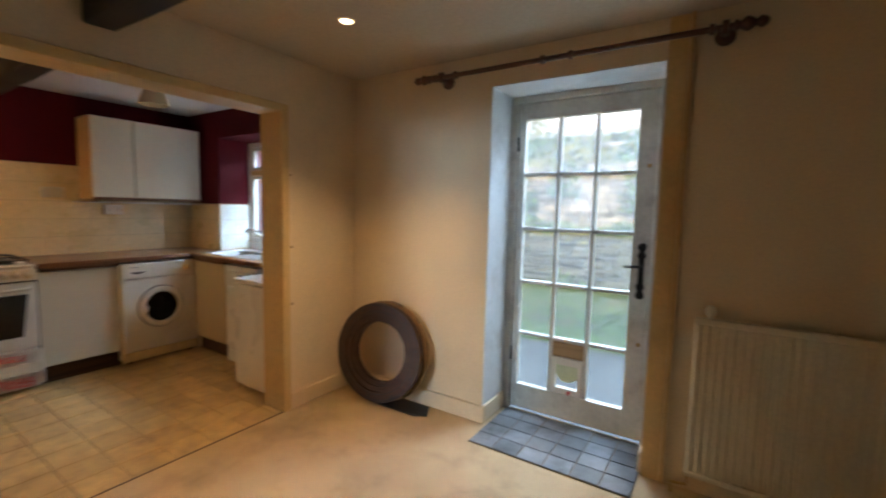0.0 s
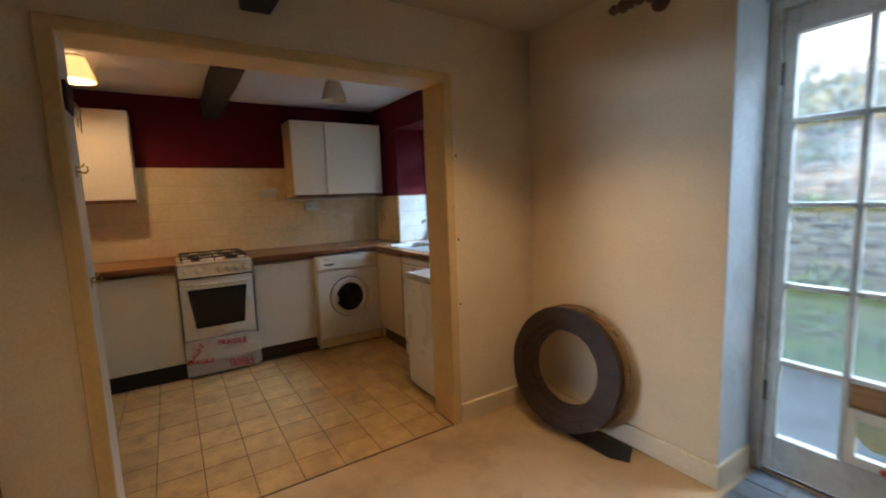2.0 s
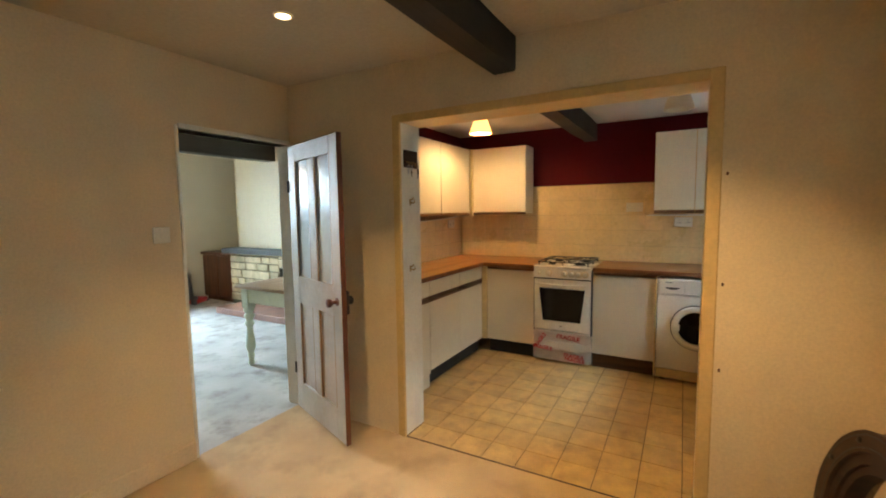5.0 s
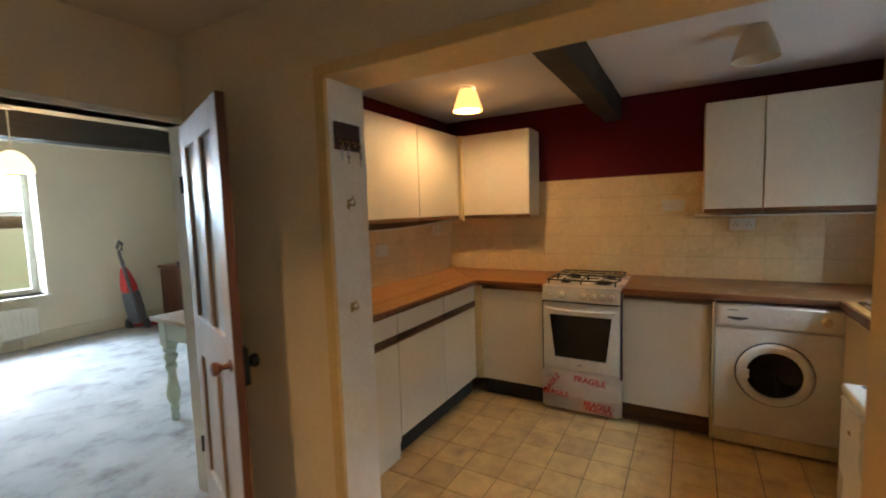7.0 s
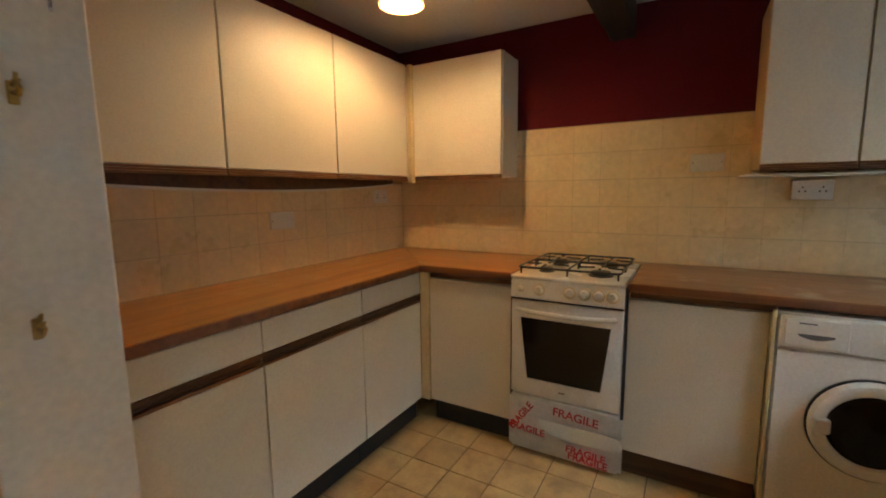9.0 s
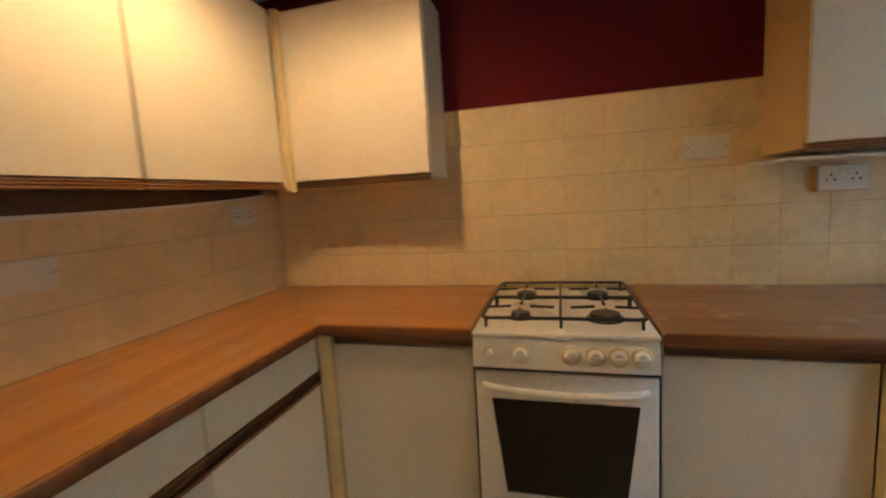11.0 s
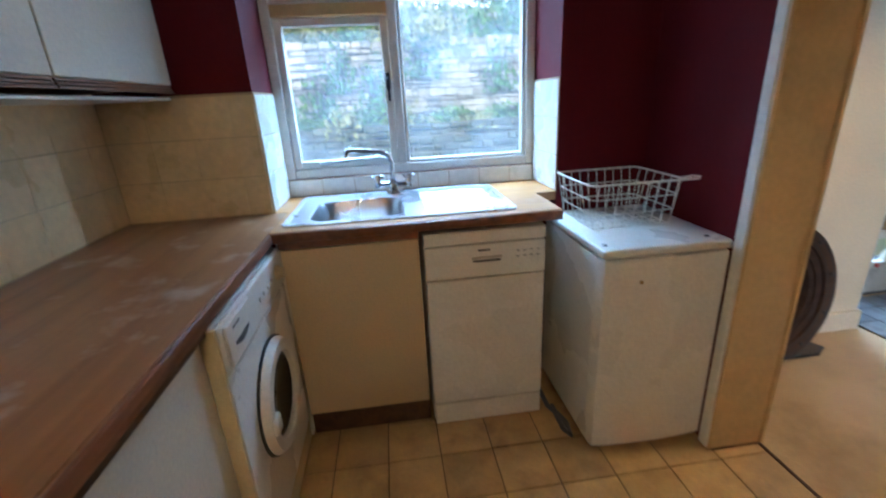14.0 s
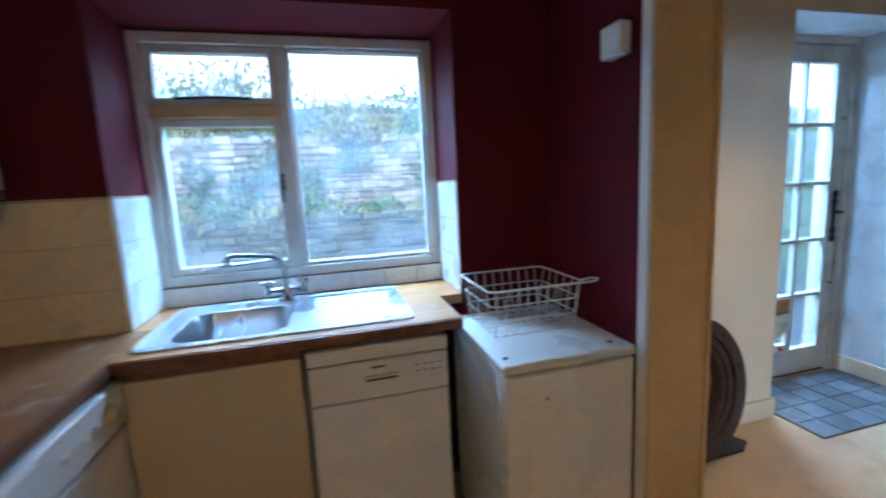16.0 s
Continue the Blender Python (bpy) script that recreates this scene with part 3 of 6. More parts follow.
rc = wall_cabinet("two-door cream laminate wall cabinet with beech side", KX0, 1.49, -4.37, 2.37, "x", [(1.49, 1.80), (1.80, 2.37)], M_LAMIN_TAN)
wpart("shelf", bx(KX0 + 0.01, 1.44, UB - 0.022, -4.385, 2.37, UB - 0.012, bevel=0.002), M_PLASTIC, rc, "white board under the cabinet")
# filler strip in the corner and pelmet under the side cabinets
def sag(x):
    return 1.350 - 0.042 * math.sin(math.pi * min(1.0, max(0.0, (-2.58 - x) / 1.95))) ** 0.8
bat = thing("warped_batten", "sagging dark brown batten with pale lower edge under wall cabinets", "batten", pose(-3.55, YL + 0.02, 1.3))
for nm, mt, dz0, dz1, yb in (("board", M_BROWNPL, 0.012, 0.0, 0.022), ("edge_bead", M_PLASTIC, 0.0, 0.012, 0.026)):
    bm = bmesh.new()
    rows = []
    for i in range(27):
        x = -2.58 - 1.95 * i / 26
        lo, hi = (sag(x) + dz0, UB + 0.011) if nm == "board" else (sag(x), sag(x) + dz1)
        rows.append([bm.verts.new(p) for p in ((x, YL + 0.0075, lo), (x, YL + yb, lo), (x, YL + yb, hi), (x, YL + 0.0075, hi))])
    for p, q in zip(rows, rows[1:]):
        ring_between(bm, p, q)
    bm.faces.new(rows[0]), bm.faces.new(list(reversed(rows[-1])))
    wpart(nm, bm, mt, bat, "pale bead along the lower edge" if nm == "edge_bead" else "")
fs = solid("corner_filler", bx(-4.417, -0.298, UB - 0.012, -4.385, -0.268, UT, bevel=0.002), M_YELLOWED, "yellowed laminate filler strip in the cabinet corner", "filler strip")


def base_unit(label, kind_, a, b, front, f, back, doors, drawers=(), z0=0.13, plinth=None, plinth_in=0.05, group="base cabinets"):
    """front 'x': door faces +x at f, spans in y; 'y': faces +y, spans in x."""
    mid = (a + b) / 2
    c = thing(kind_, label, "cabinet", pose(f - 0.3, mid, 0) if front == "x" else pose(mid, f - 0.3, 0), group)
    t = 0.018
    zt = TOP - 0.042
    def bb(u0, v0, w0, u1, v1, w1, bev=0.002):
        return bx(v0, u0, w0, v1, u1, w1, bevel=bev) if front == "x" else bx(u0, v0, w0, u1, v1, w1, bevel=bev)
    wpart("body", bb(a, back, z0, b, f - t - 0.003, zt), M_LAMIN, c)
    for d0, d1, w0, w1 in doors:
        wpart("door", bb(d0 + 0.002, f - t, w0, d1 - 0.002, f, w1), M_LAMIN, c)
    for d0, d1, w0, w1 in drawers:
        d = wpart("drawer", bb(d0 + 0.002, f - t, w0, d1 - 0.002, f, w1), M_LAMIN, c)
        bm = bmesh.new()
        for k in range(4):
            z = w0 - 0.048 + 0.012 * k
            q = (d0 + 0.002, f - t, z, d1 - 0.002, f + (0.004 if k in (0, 3) else -0.008), z + 0.0105)
            box(bm, *((q[1], q[0], q[2], q[4], q[3], q[5]) if front == "x" else q), bevel=0.0015)
        wpart("handle", bm, M_RAILY if front == "x" else M_RAIL, d, "dark oak grooved pull rail")
    pm, pc = plinth or (M_PLINTH, "")
    wpart("plinth", bb(a, f - plinth_in - 0.015, 0, b, f - plinth_in, z0), pm, c, pc)
    return c


FL = -0.02      # front of the side run
FB = -4.085     # front of the back run
base_unit("cream base cabinet with drawer and beige kickboard", "base_cabinet", -3.058, -2.575, "y", FL, YL + 0.01, [(-3.058, -2.575, 0.11, 0.695)], [(-3.058, -2.575, 0.745, 0.862)], 0.1, (M_LAMIN, "beige kickboard"), 0.012)
base_unit("cream base cabinet with drawer and dark oak rail", "base_cabinet", -3.585, -3.06, "y", FL, YL + 0.01, [(-3.585, -3.06, 0.135, 0.695)], [(-3.585, -3.06, 0.745, 0.862)])
base_unit("cream base cabinet with drawer and dark oak rail", "base_cabinet", -4.085, -3.587, "y", FL, YL + 0.01, [(-4.07, -3.587, 0.135, 0.695)], [(-4.07, -3.587, 0.745, 0.862)])
cf = solid("corner_filler", bx(-4.105, -0.022, 0.13, -4.072, 0.030, 0.862, bevel=0.002), M_YELLOWED, "yellowed laminate filler post in the base corner", "filler strip")
base_unit("cream single-door base cabinet beside the cooker", "base_cabinet", 0.032, 0.515, "x", FB, KX0 + 0.02, [(0.032, 0.515, 0.135, 0.835)])
base_unit("cream single-door base cabinet with brown plinth", "base_cabinet", 1.04, 1.535, "x", FB, KX0 + 0.02, [(1.04, 1.535, 0.135, 0.835)], (), 0.13, (M_BROWNPL, "brown wooden plinth"))
SF = 2.125      # front of the sink run, faces -y

sc = thing("sink_cabinet", "tan single-door base cabinet under the sink", "cabinet", pose(-3.8, 2.4, 0), "base cabinets")
wpart("body", bx(-4.05, SF + 0.02, 0.13, -3.56, WY - 0.02, TOP - 0.21), M_LAMIN, sc)
wpart("door", bx(-4.045, SF, 0.135, -3.562, SF + 0.018, 0.835, bevel=0.002), M_LAMIN_OLD, sc)
wpart("plinth", bx(-4.05, SF + 0.05, 0, -3.56, SF + 0.065, 0.13), M_BROWNPL, sc, "brown wooden plinth")
wpart("side_panel", bx(-4.062, SF + 0.021, 0.02, -4.052, SF + 0.05, 0.86), M_LAMIN, sc)


def worktop(name, label, outline, material, edges, holes=None):
    """edges: the front strips as boxes."""
    w = thing(name, label, "worktop", pose(*outline[0], TOP - 0.04))
    bm = bmesh.new()
    extrude_outline(bm, outline, "z", TOP - 0.038, TOP, 0.004)
    wpart("top", bm, material, w)
    for e in edges:
        wpart("edge_strip", bx(*e, bevel=0.006, seg=2), M_EDGE, w, "rounded dark wood edging")
    return w


worktop("worktop", "orange-brown wood-grain worktop along the side wall", [(KX1 - 0.02, YL + 0.002), (KX1 - 0.02, -0.012), (-4.066, -0.012), (-4.066, -0.014), (KX0 + 0.002, YL + 0.002)], M_TOPX, [(-4.062, -0.012, TOP - 0.036, KX1 - 0.02, 0.0, TOP - 0.001)])
worktop("worktop", "orange-brown wood-grain worktop in the corner", [(-4.068, -0.010), (-4.068, 0.512), (KX0 + 0.002, 0.512), (KX0 + 0.002, YL + 0.006)], M_TOPY, [(-4.068, 0.002, TOP - 0.036, -4.056, 0.512, TOP - 0.001)])
wpart("rail", bx(-4.09, 0.04, TOP - 0.062, -4.078, 0.512, TOP - 0.04, bevel=0.002), M_RAILY, bpy.data.objects["worktop.001"], "dark oak rail under the worktop")
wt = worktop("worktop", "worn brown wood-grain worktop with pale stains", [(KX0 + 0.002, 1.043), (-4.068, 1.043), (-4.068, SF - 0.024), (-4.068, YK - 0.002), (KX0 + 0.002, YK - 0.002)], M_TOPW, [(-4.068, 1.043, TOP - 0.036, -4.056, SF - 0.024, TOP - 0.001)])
wpart("rail", bx(-4.09, 1.05, TOP - 0.062, -4.07, 1.55, TOP - 0.038, bevel=0.002), M_RAILY, wt, "dark oak rail under the worktop")
# worktop round the sink: a frame of four pieces leaves the bowl free
SX0, SX1, SY0, SY1 = -4.04, -3.18, 2.16, 2.665
ws = thing("worktop", "brown wood-grain worktop round the steel sink", "worktop", pose(-3.6, 2.45, TOP - 0.04))
for k, b in enumerate([(-4.066, SF - 0.01, -3.03, SY0 + 0.02), (-4.066, SY0 + 0.02, SX0 + 0.02, YK - 0.002), (W0 + 0.004, YK - 0.002, SX0 + 0.02, WY - 0.02),
                       (SX1 - 0.02, SY0 + 0.02, -3.03, YK - 0.002), (SX1 - 0.02, YK - 0.002, W1 - 0.004, WY - 0.02), (SX0 + 0.02, SY1 - 0.02, SX1 - 0.02, WY - 0.02)]):
    wpart("top", bx(b[0], b[1], TOP - 0.038, b[2], b[3], TOP), M_TOPX, ws)
wpart("edge_strip", bx(-4.066, SF - 0.024, TOP - 0.037, -3.03, SF - 0.01, TOP - 0.001, bevel=0.006, seg=2), M_EDGE, ws, "rounded dark wood edging")
wpart("rail", bx(-4.05, SF - 0.005, TOP - 0.065, -3.56, SF + 0.015, TOP - 0.038, bevel=0.002), M_EDGE, ws, "dark wood rail under the edge")


# ---- sink and tap ----
def rounded(x0, y0, x1, y1, r, n=5):
    out = []
    for cx, cy, a0 in ((x1 - r, y1 - r, 0), (x0 + r, y1 - r, 90), (x0 + r, y0 + r, 180), (x1 - r, y0 + r, 270)):
        for k in range(n + 1):
            a = radians(a0 + 90 * k / n)
            out.append((cx + r * math.cos(a), cy + r * math.sin(a)))
    return out


def loft(bm, loops):
    rows = [[bm.verts.new(p) for p in lp] for lp in loops]
    for a, b in zip(rows, rows[1:]):
        ring_between(bm, a, b)
    return rows


sink = thing("sink", "stainless steel inset sink with bowl and ribbed drainer", "sink", pose((SX0 + SX1) / 2, (SY0 + SY1) / 2, TOP))
BX0, BX1, BY0, BY1 = -3.955, -3.60, 2.205, 2.545
bm = bmesh.new()
Z = TOP + 0.004
lip = rounded(SX0, SY0, SX1, SY1, 0.03)
loft(bm, [[(x, y, TOP + 0.0005) for x, y in lip], [(x, y, Z + 0.003) for x, y in lip], [(x, y, Z + 0.003) for x, y in rounded(SX0 + 0.012, SY0 + 0.012, SX1 - 0.012, SY1 - 0.012, 0.025)], [(x, y, Z) for x, y in rounded(SX0 + 0.018, SY0 + 0.018, SX1 - 0.018, SY1 - 0.018, 0.022)]])
wpart("rim", bm, M_STEEL, sink)
bm = bmesh.new()
# deck round the bowl
for b in ((SX0 + 0.018, SY0 + 0.018, BX0 - 0.004, SY1 - 0.018), (BX1 + 0.004, SY0 + 0.018, BX1 + 0.05, SY1 - 0.018), (BX0 - 0.004, SY0 + 0.018, BX1 + 0.004, BY0 - 0.004), (BX0 - 0.004, BY1 + 0.004, BX1 + 0.004, SY1 - 0.018)):
    box(bm, b[0], b[1], Z - 0.002, b[2], b[3], Z)
wpart("deck", bm, M_STEEL, sink)
bm = bmesh.new()
loft(bm, [[(x, y, Z + dz) for x, y in rounded(BX0 - 0.004 + g, BY0 - 0.004 + g, BX1 + 0.004 - g, BY1 + 0.004 - g, r, 6)] for g, dz, r in ((0, 0.0005, 0.002), (0.004, -0.001, 0.07), (0.012, -0.02, 0.075), (0.022, -0.13, 0.08), (0.05, -0.155, 0.07), (0.14, -0.16, 0.02))])
bmesh.ops.holes_fill(bm, edges=[e for e in bm.edges if e.is_boundary and e.verts[0].co.z < Z - 0.1])
wpart("bowl", bm, M_STEEL, sink)
bm = bmesh.new()
box(bm, BX1 + 0.05, SY0 + 0.018, Z - 0.004, SX1 - 0.018, SY1 - 0.018, Z - 0.002)
dn_ = wpart("drainer", bm, M_STEEL, sink, "ribbed steel drainer")
for k in range(9):
    y = SY0 + 0.06 + k * 0.045
    wpart("rib", extrude_outline(bmesh.new(), [(y - 0.012, Z - 0.002), (y - 0.006, Z + 0.002), (y + 0.006, Z + 0.002), (y + 0.012, Z - 0.002)], "x", BX1 + 0.08, SX1 - 0.05), M_STEEL, dn_)
wpart("drain_hole", lathe(bmesh.new(), [(0.0, 0.002), (0.03, 0.002), (0.034, 0)], pose((BX0 + BX1) / 2, (BY0 + BY1) / 2, Z - 0.16)), M_CHROME, sink)

tap = thing("mixer_tap", "chrome mixer tap with swan spout and cross heads", "tap", pose(-3.63, 2.605, Z))
TZ = Z
wpart("base", lathe(bmesh.new(), [(0.035, 0), (0.035, 0.006), (0.022, 0.02), (0.018, 0.05), (0.022, 0.055), (0.012, 0.07)], pose(-3.63, 2.605, TZ)), M_CHROME, tap)
bm = bmesh.new()
tube(bm, [(-3.70, 2.605, TZ + 0.045), (-3.56, 2.605, TZ + 0.045)], 0.012)
wpart("bridge", bm, M_CHROME, tap)
for dx in (-0.07, 0.07):
    bm = bmesh.new()
    lathe(bm, [(0.012, 0.03), (0.016, 0.05), (0.012, 0.07), (0.02, 0.075), (0.016, 0.09), (0, 0.092)], pose(-3.63 + dx, 2.605, TZ), 14)
    tube(bm, [(-3.63 + dx - 0.025, 2.605, TZ + 0.08), (-3.63 + dx + 0.025, 2.605, TZ + 0.08)], 0.007)
    tube(bm, [(-3.63 + dx, 2.580, TZ + 0.08), (-3.63 + dx, 2.630, TZ + 0.08)], 0.007)
    wpart("tap_head", bm, M_CHROME, tap)
bm = bmesh.new()
sp = [(-3.63, 2.605, TZ + 0.06), (-3.63, 2.605, TZ + 0.14), (-3.645, 2.600, TZ + 0.175), (-3.67, 2.590, TZ + 0.19), (-3.72, 2.560, TZ + 0.20), (-3.80, 2.515, TZ + 0.215), (-3.815, 2.505, TZ + 0.21), (-3.82, 2.500, TZ + 0.185)]
tube(bm, sp, 0.011, 10)
wpart("spout", bm, M_CHROME, tap)

# ---- cooker ----
CY0, CY1, CF, CB = 0.522, 1.032, -4.045, -4.62
ck = thing("cooker", "white freestanding gas cooker with yellow-ringed knobs", "cooker", pose((CF + CB) / 2, (CY0 + CY1) / 2, 0))
wpart("body", bx(CB, CY0, 0.02, CF - 0.03, CY1, 0.885, bevel=0.006), M_APPL, ck)
for yy_ in (CY0 - 0.004, CY1 + 0.001):
    wpart("side_seal", bx(CB, yy_, 0.03, CF - 0.01, yy_ + 0.003, 0.884), M_BLACK, ck, "black side panel")
wpart("hob", bx(CB, CY0 - 0.002, 0.886, CF + 0.004, CY1 + 0.002, 0.905, bevel=0.008, seg=3), M_APPL, ck, "stained white hob plate")
bm = bmesh.new()
extrude_outline(bm, [(CF - 0.03, 0.795), (CF + 0.004, 0.795), (CF + 0.012, 0.80), (CF - 0.002, 0.885), (CF - 0.03, 0.885)], "y", CY0, CY1, 0.003)
wpart("control_panel", bm, M_APPL, ck)
for k, fy in enumerate((0.07, 0.16, 0.30, 0.365, 0.425, 0.483)):
    bm = bmesh.new()
    r = 0.012 if k == 0 else 0.019
    mk = pose(CF + 0.004, CY0 + fy - 0.02, 0.842, 0, 82, 0)
    lathe(bm, [(r * 1.25, 0), (r * 1.2, 0.006), (r, 0.008), (r * 0.85, 0.024), (r * 0.7, 0.027), (0, 0.027)], mk, 20)
    bm2 = bx(-0.003, -r, 0.024, 0.003, r, 0.032, bevel=0.001)
    bm2.transform(mk)
    knob = wpart("knob", bm, M_PLASTIC, ck, "white plastic knob")
    wpart("grip", bm2, M_PLASTIC, knob)
    wpart("skirt", lathe(bmesh.new(), [(r * 1.5, 0), (r * 1.45, 0.004), (r * 1.15, 0.0065)], mk, 20), M_YELLOWED, knob, "yellowed skirt ring")
wpart("gap", bx(CF - 0.025, CY0 + 0.004, 0.785, CF - 0.004, CY1 - 0.004, 0.795), M_BLACK, ck)
door = wpart("oven_door", bx(CF - 0.03, CY0 + 0.002, 0.315, CF, CY1 - 0.002, 0.784, bevel=0.008, seg=2), M_APPL, ck)
bm = bmesh.new()
extrude_outline(bm, [(CY0 + 0.05, 0.70), (CY1 - 0.05, 0.70), (CY1 - 0.085, 0.40), (CY0 + 0.085, 0.40)], "x", CF - 0.004, CF + 0.003, 0.002)
win = wpart("oven_window", bm, M_DARKGLASS, door, "dark oven window")
bm = bmesh.new()
hp = [(CF + 0.004 + 0.034 * math.sin(math.pi * i / 14) ** 0.5, CY0 + 0.03 + (CY1 - CY0 - 0.06) * i / 14, 0.742 - 0.006 * math.sin(math.pi * i / 14)) for i in range(15)]
tube(bm, hp, 0.011, 10)
wpart("oven_handle", bm, M_APPL, door, "white bowed oven handle")
wpart("badge", bx(CF, 0.76, 0.352, CF + 0.001, 0.79, 0.36), M_STEEL, door)
dr = wpart("drawer", bx(CF - 0.03, CY0 + 0.002, 0.025, CF - 0.004, CY1 - 0.002, 0.305, bevel=0.006), M_APPL, ck)
# packing film with red warning print round the drawer
bm = bmesh.new()
nx, nz = 26, 12
grid = [[bm.verts.new((CF - 0.001 + 0.006 * abs(noise.noise(Vector((i * 0.6, j * 0.8, 2)))), CY0 - 0.004 + (CY1 - CY0 + 0.02) * i / nx, 0.04 + 0.255 * j / nz + 0.004 * noise.noise(Vector((i * 0.4, 5, j))))) for j in range(nz + 1)] for i in range(nx + 1)]
for i in range(nx):
    for j in range(nz):
        bm.faces.new((grid[i][j], grid[i + 1][j], grid[i + 1][j + 1], grid[i][j + 1]))
bmesh.ops.solidify(bm, geom=bm.faces[:], thickness=0.0008)
film_ob = wpart("packing_film", bm, M_WRAP, dr, "crumpled packing film")
bm = bmesh.new()
pts = rounded(CY0 + 0.12, 0.135, CY1 + 0.005, 0.205, 0.03, 4)
extrude_outline(bm, pts, "x", CF + 0.006, CF + 0.0075)
tp = wpart("torn_label", bm, M_PLASTIC, dr, "torn pale label")
def sign(text, size, y, z, x, parent, lean=0):
    me = text_mesh(text, size, bold=0.0012)
    ob = new("red_print", me)
    me.materials.append(M_REDTAPE)
    ob.parent = parent
    ob.matrix_basis = world_of(parent).inverted() @ pose(x, y, z, 90, 0, 90) @ pose(0, 0, 0, 0, 0, lean)
    return ob
for t_, y_, z_, l_ in (("FRAGILE", CY0 + 0.32, 0.255, -4), ("FRAGILE", CY0 + 0.37, 0.09, -3), ("FRAGILE", CY0 + 0.38, 0.058, -3), ("FRAGILE", CY0 + 0.06, 0.20, 55), ("FRAGILE", CY0 + 0.09, 0.14, -4)):
    sign(t_, 0.056 if z_ > 0.2 else 0.048, y_, z_, CF + 0.0085, ck, l_)
bm = bmesh.new()
for by, bxx, r in ((0.13, -4.19, 0.03), (0.385, -4.19, 0.045), (0.13, -4.46, 0.036), (0.385, -4.46, 0.036)):
    mk = pose(bxx, CY0 + by, 0.905)
    bnr = wpart("burner", lathe(bmesh.new(), [(r * 1.25, 0), (r * 1.25, 0.004), (r, 0.006), (r, 0.016), (r * 0.95, 0.02), (0, 0.021)], mk, 24), M_BLACK, ck, "black burner cap")
bm.free()
for g0, g1 in ((-4.325, -4.075), (-4.575, -4.335)):
    bm = bmesh.new()
    zg = 0.938
    y0, y1 = CY0 + 0.025, CY1 - 0.025
    loop = [(x, y, zg) for x, y in rounded(g0, y0, g1, y1, 0.02, 3)]
    tube(bm, loop, 0.0055, 6, closed=True)
    mid = (g0 + g1) / 2
    ym = (y0 + y1) / 2
    tube(bm, [(g0, ym, zg), (g1, ym, zg)], 0.0045, 6)
    for yc in (CY0 + 0.13, CY0 + 0.385):
        for s in (-1, 1):
            tube(bm, [(mid + s * 0.125, yc, zg), (mid + s * 0.03, yc, zg + 0.003)], 0.0052, 6)
            tube(bm, [(mid, yc + s * (0.105 if yc < 0.8 else 0.1), zg), (mid, yc + s * 0.03, zg + 0.003)], 0.0045, 6)
    for xx in (g0 + 0.012, g1 - 0.012):
        for yy in (y0 + 0.01, ym, y1 - 0.01):
            tube(bm, [(xx, yy, 0.906), (xx, yy, zg)], 0.0045, 6)
    wpart("pan_support", bm, M_BLACK, ck, "black wire pan support")

# ---- washing machine ----
WF, WB, WA, WC = -4.055, -4.62, 1.552, 2.142
wm = thing("washing_machine", "white front-loading washing machine with dark round door", "washing machine", pose((WF + WB) / 2, (WA + WC) / 2, 0))
wpart("body", bx(WB, WA, 0.02, WF - 0.012, WC, 0.852, bevel=0.006), M_APPL, wm)
wpart("front_panel", bx(WF - 0.012, WA + 0.003, 0.105, WF, WC - 0.003, 0.715, bevel=0.005), M_APPL, wm)
cp = wpart("control_panel", bx(WF - 0.012, WA + 0.003, 0.722, WF + 0.006, WC - 0.003, 0.848, bevel=0.006), M_PLASTIC, wm)
wpart("kick_panel", bx(WF - 0.014, WA + 0.004, 0.022, WF - 0.002, WC - 0.004, 0.10, bevel=0.004), M_YELLOWED, wm, "stained kick panel")
dw_ = wpart("detergent_drawer", bx(WF + 0.004, WA + 0.02, 0.735, WF + 0.012, WA + 0.20, 0.84, bevel=0.004), M_PLASTIC, cp)
bm = bmesh.new()
extrude_outline(bm, [(WA + 0.06 + 0.1 * i / 10, 0.775 - 0.012 * math.sin(math.pi * i / 10)) for i in range(11)] + [(WA + 0.16, 0.782), (WA + 0.06, 0.782)], "x", WF + 0.011, WF + 0.0135)
wpart("drawer_pull", bm, M_MARK, dw_)
wpart("programme_print", bx(WF + 0.006, WA + 0.06, 0.818, WF + 0.0066 + 0.006, WA + 0.11, 0.823), M_MARK, dw_)
wpart("knob", lathe(bmesh.new(), [(0.026, 0), (0.025, 0.008), (0.02, 0.01), (0.018, 0.024), (0, 0.025)], pose(WF + 0.006, WC - 0.09, 0.785, 0, 90, 0)), M_YELLOWED, cp)
for k in range(4):
    wpart("button", lathe(bmesh.new(), [(0.008, 0), (0.008, 0.006), (0, 0.007)], pose(WF + 0.006, WA + 0.29 + 0.045 * k, 0.785, 0, 90, 0), 12), M_PLASTIC, cp)
DCY, DCZ = 1.836, 0.465
mk = pose(WF, DCY, DCZ, 0, 90, 0)
dd = wpart("door", lathe(bmesh.new(), [(0.175, -0.002), (0.178, 0.012), (0.168, 0.03), (0.150, 0.036), (0.132, 0.03), (0.128, 0.012)], mk, 40, cap=False), M_PLASTIC, wm, "white plastic door ring")
wpart("door_gasket", lathe(bmesh.new(), [(0.184, -0.001), (0.183, 0.006), (0.172, 0.008)], mk, 40, cap=False), M_BLACK, dd, "dark gap ring round the door")
wpart("door_glass", lathe(bmesh.new(), [(0.130, 0.014), (0.118, 0.018), (0.09, 0.006), (0.0, 0.0)], mk, 40, cap=False), M_DARKGLASS, dd, "dark convex door glass")
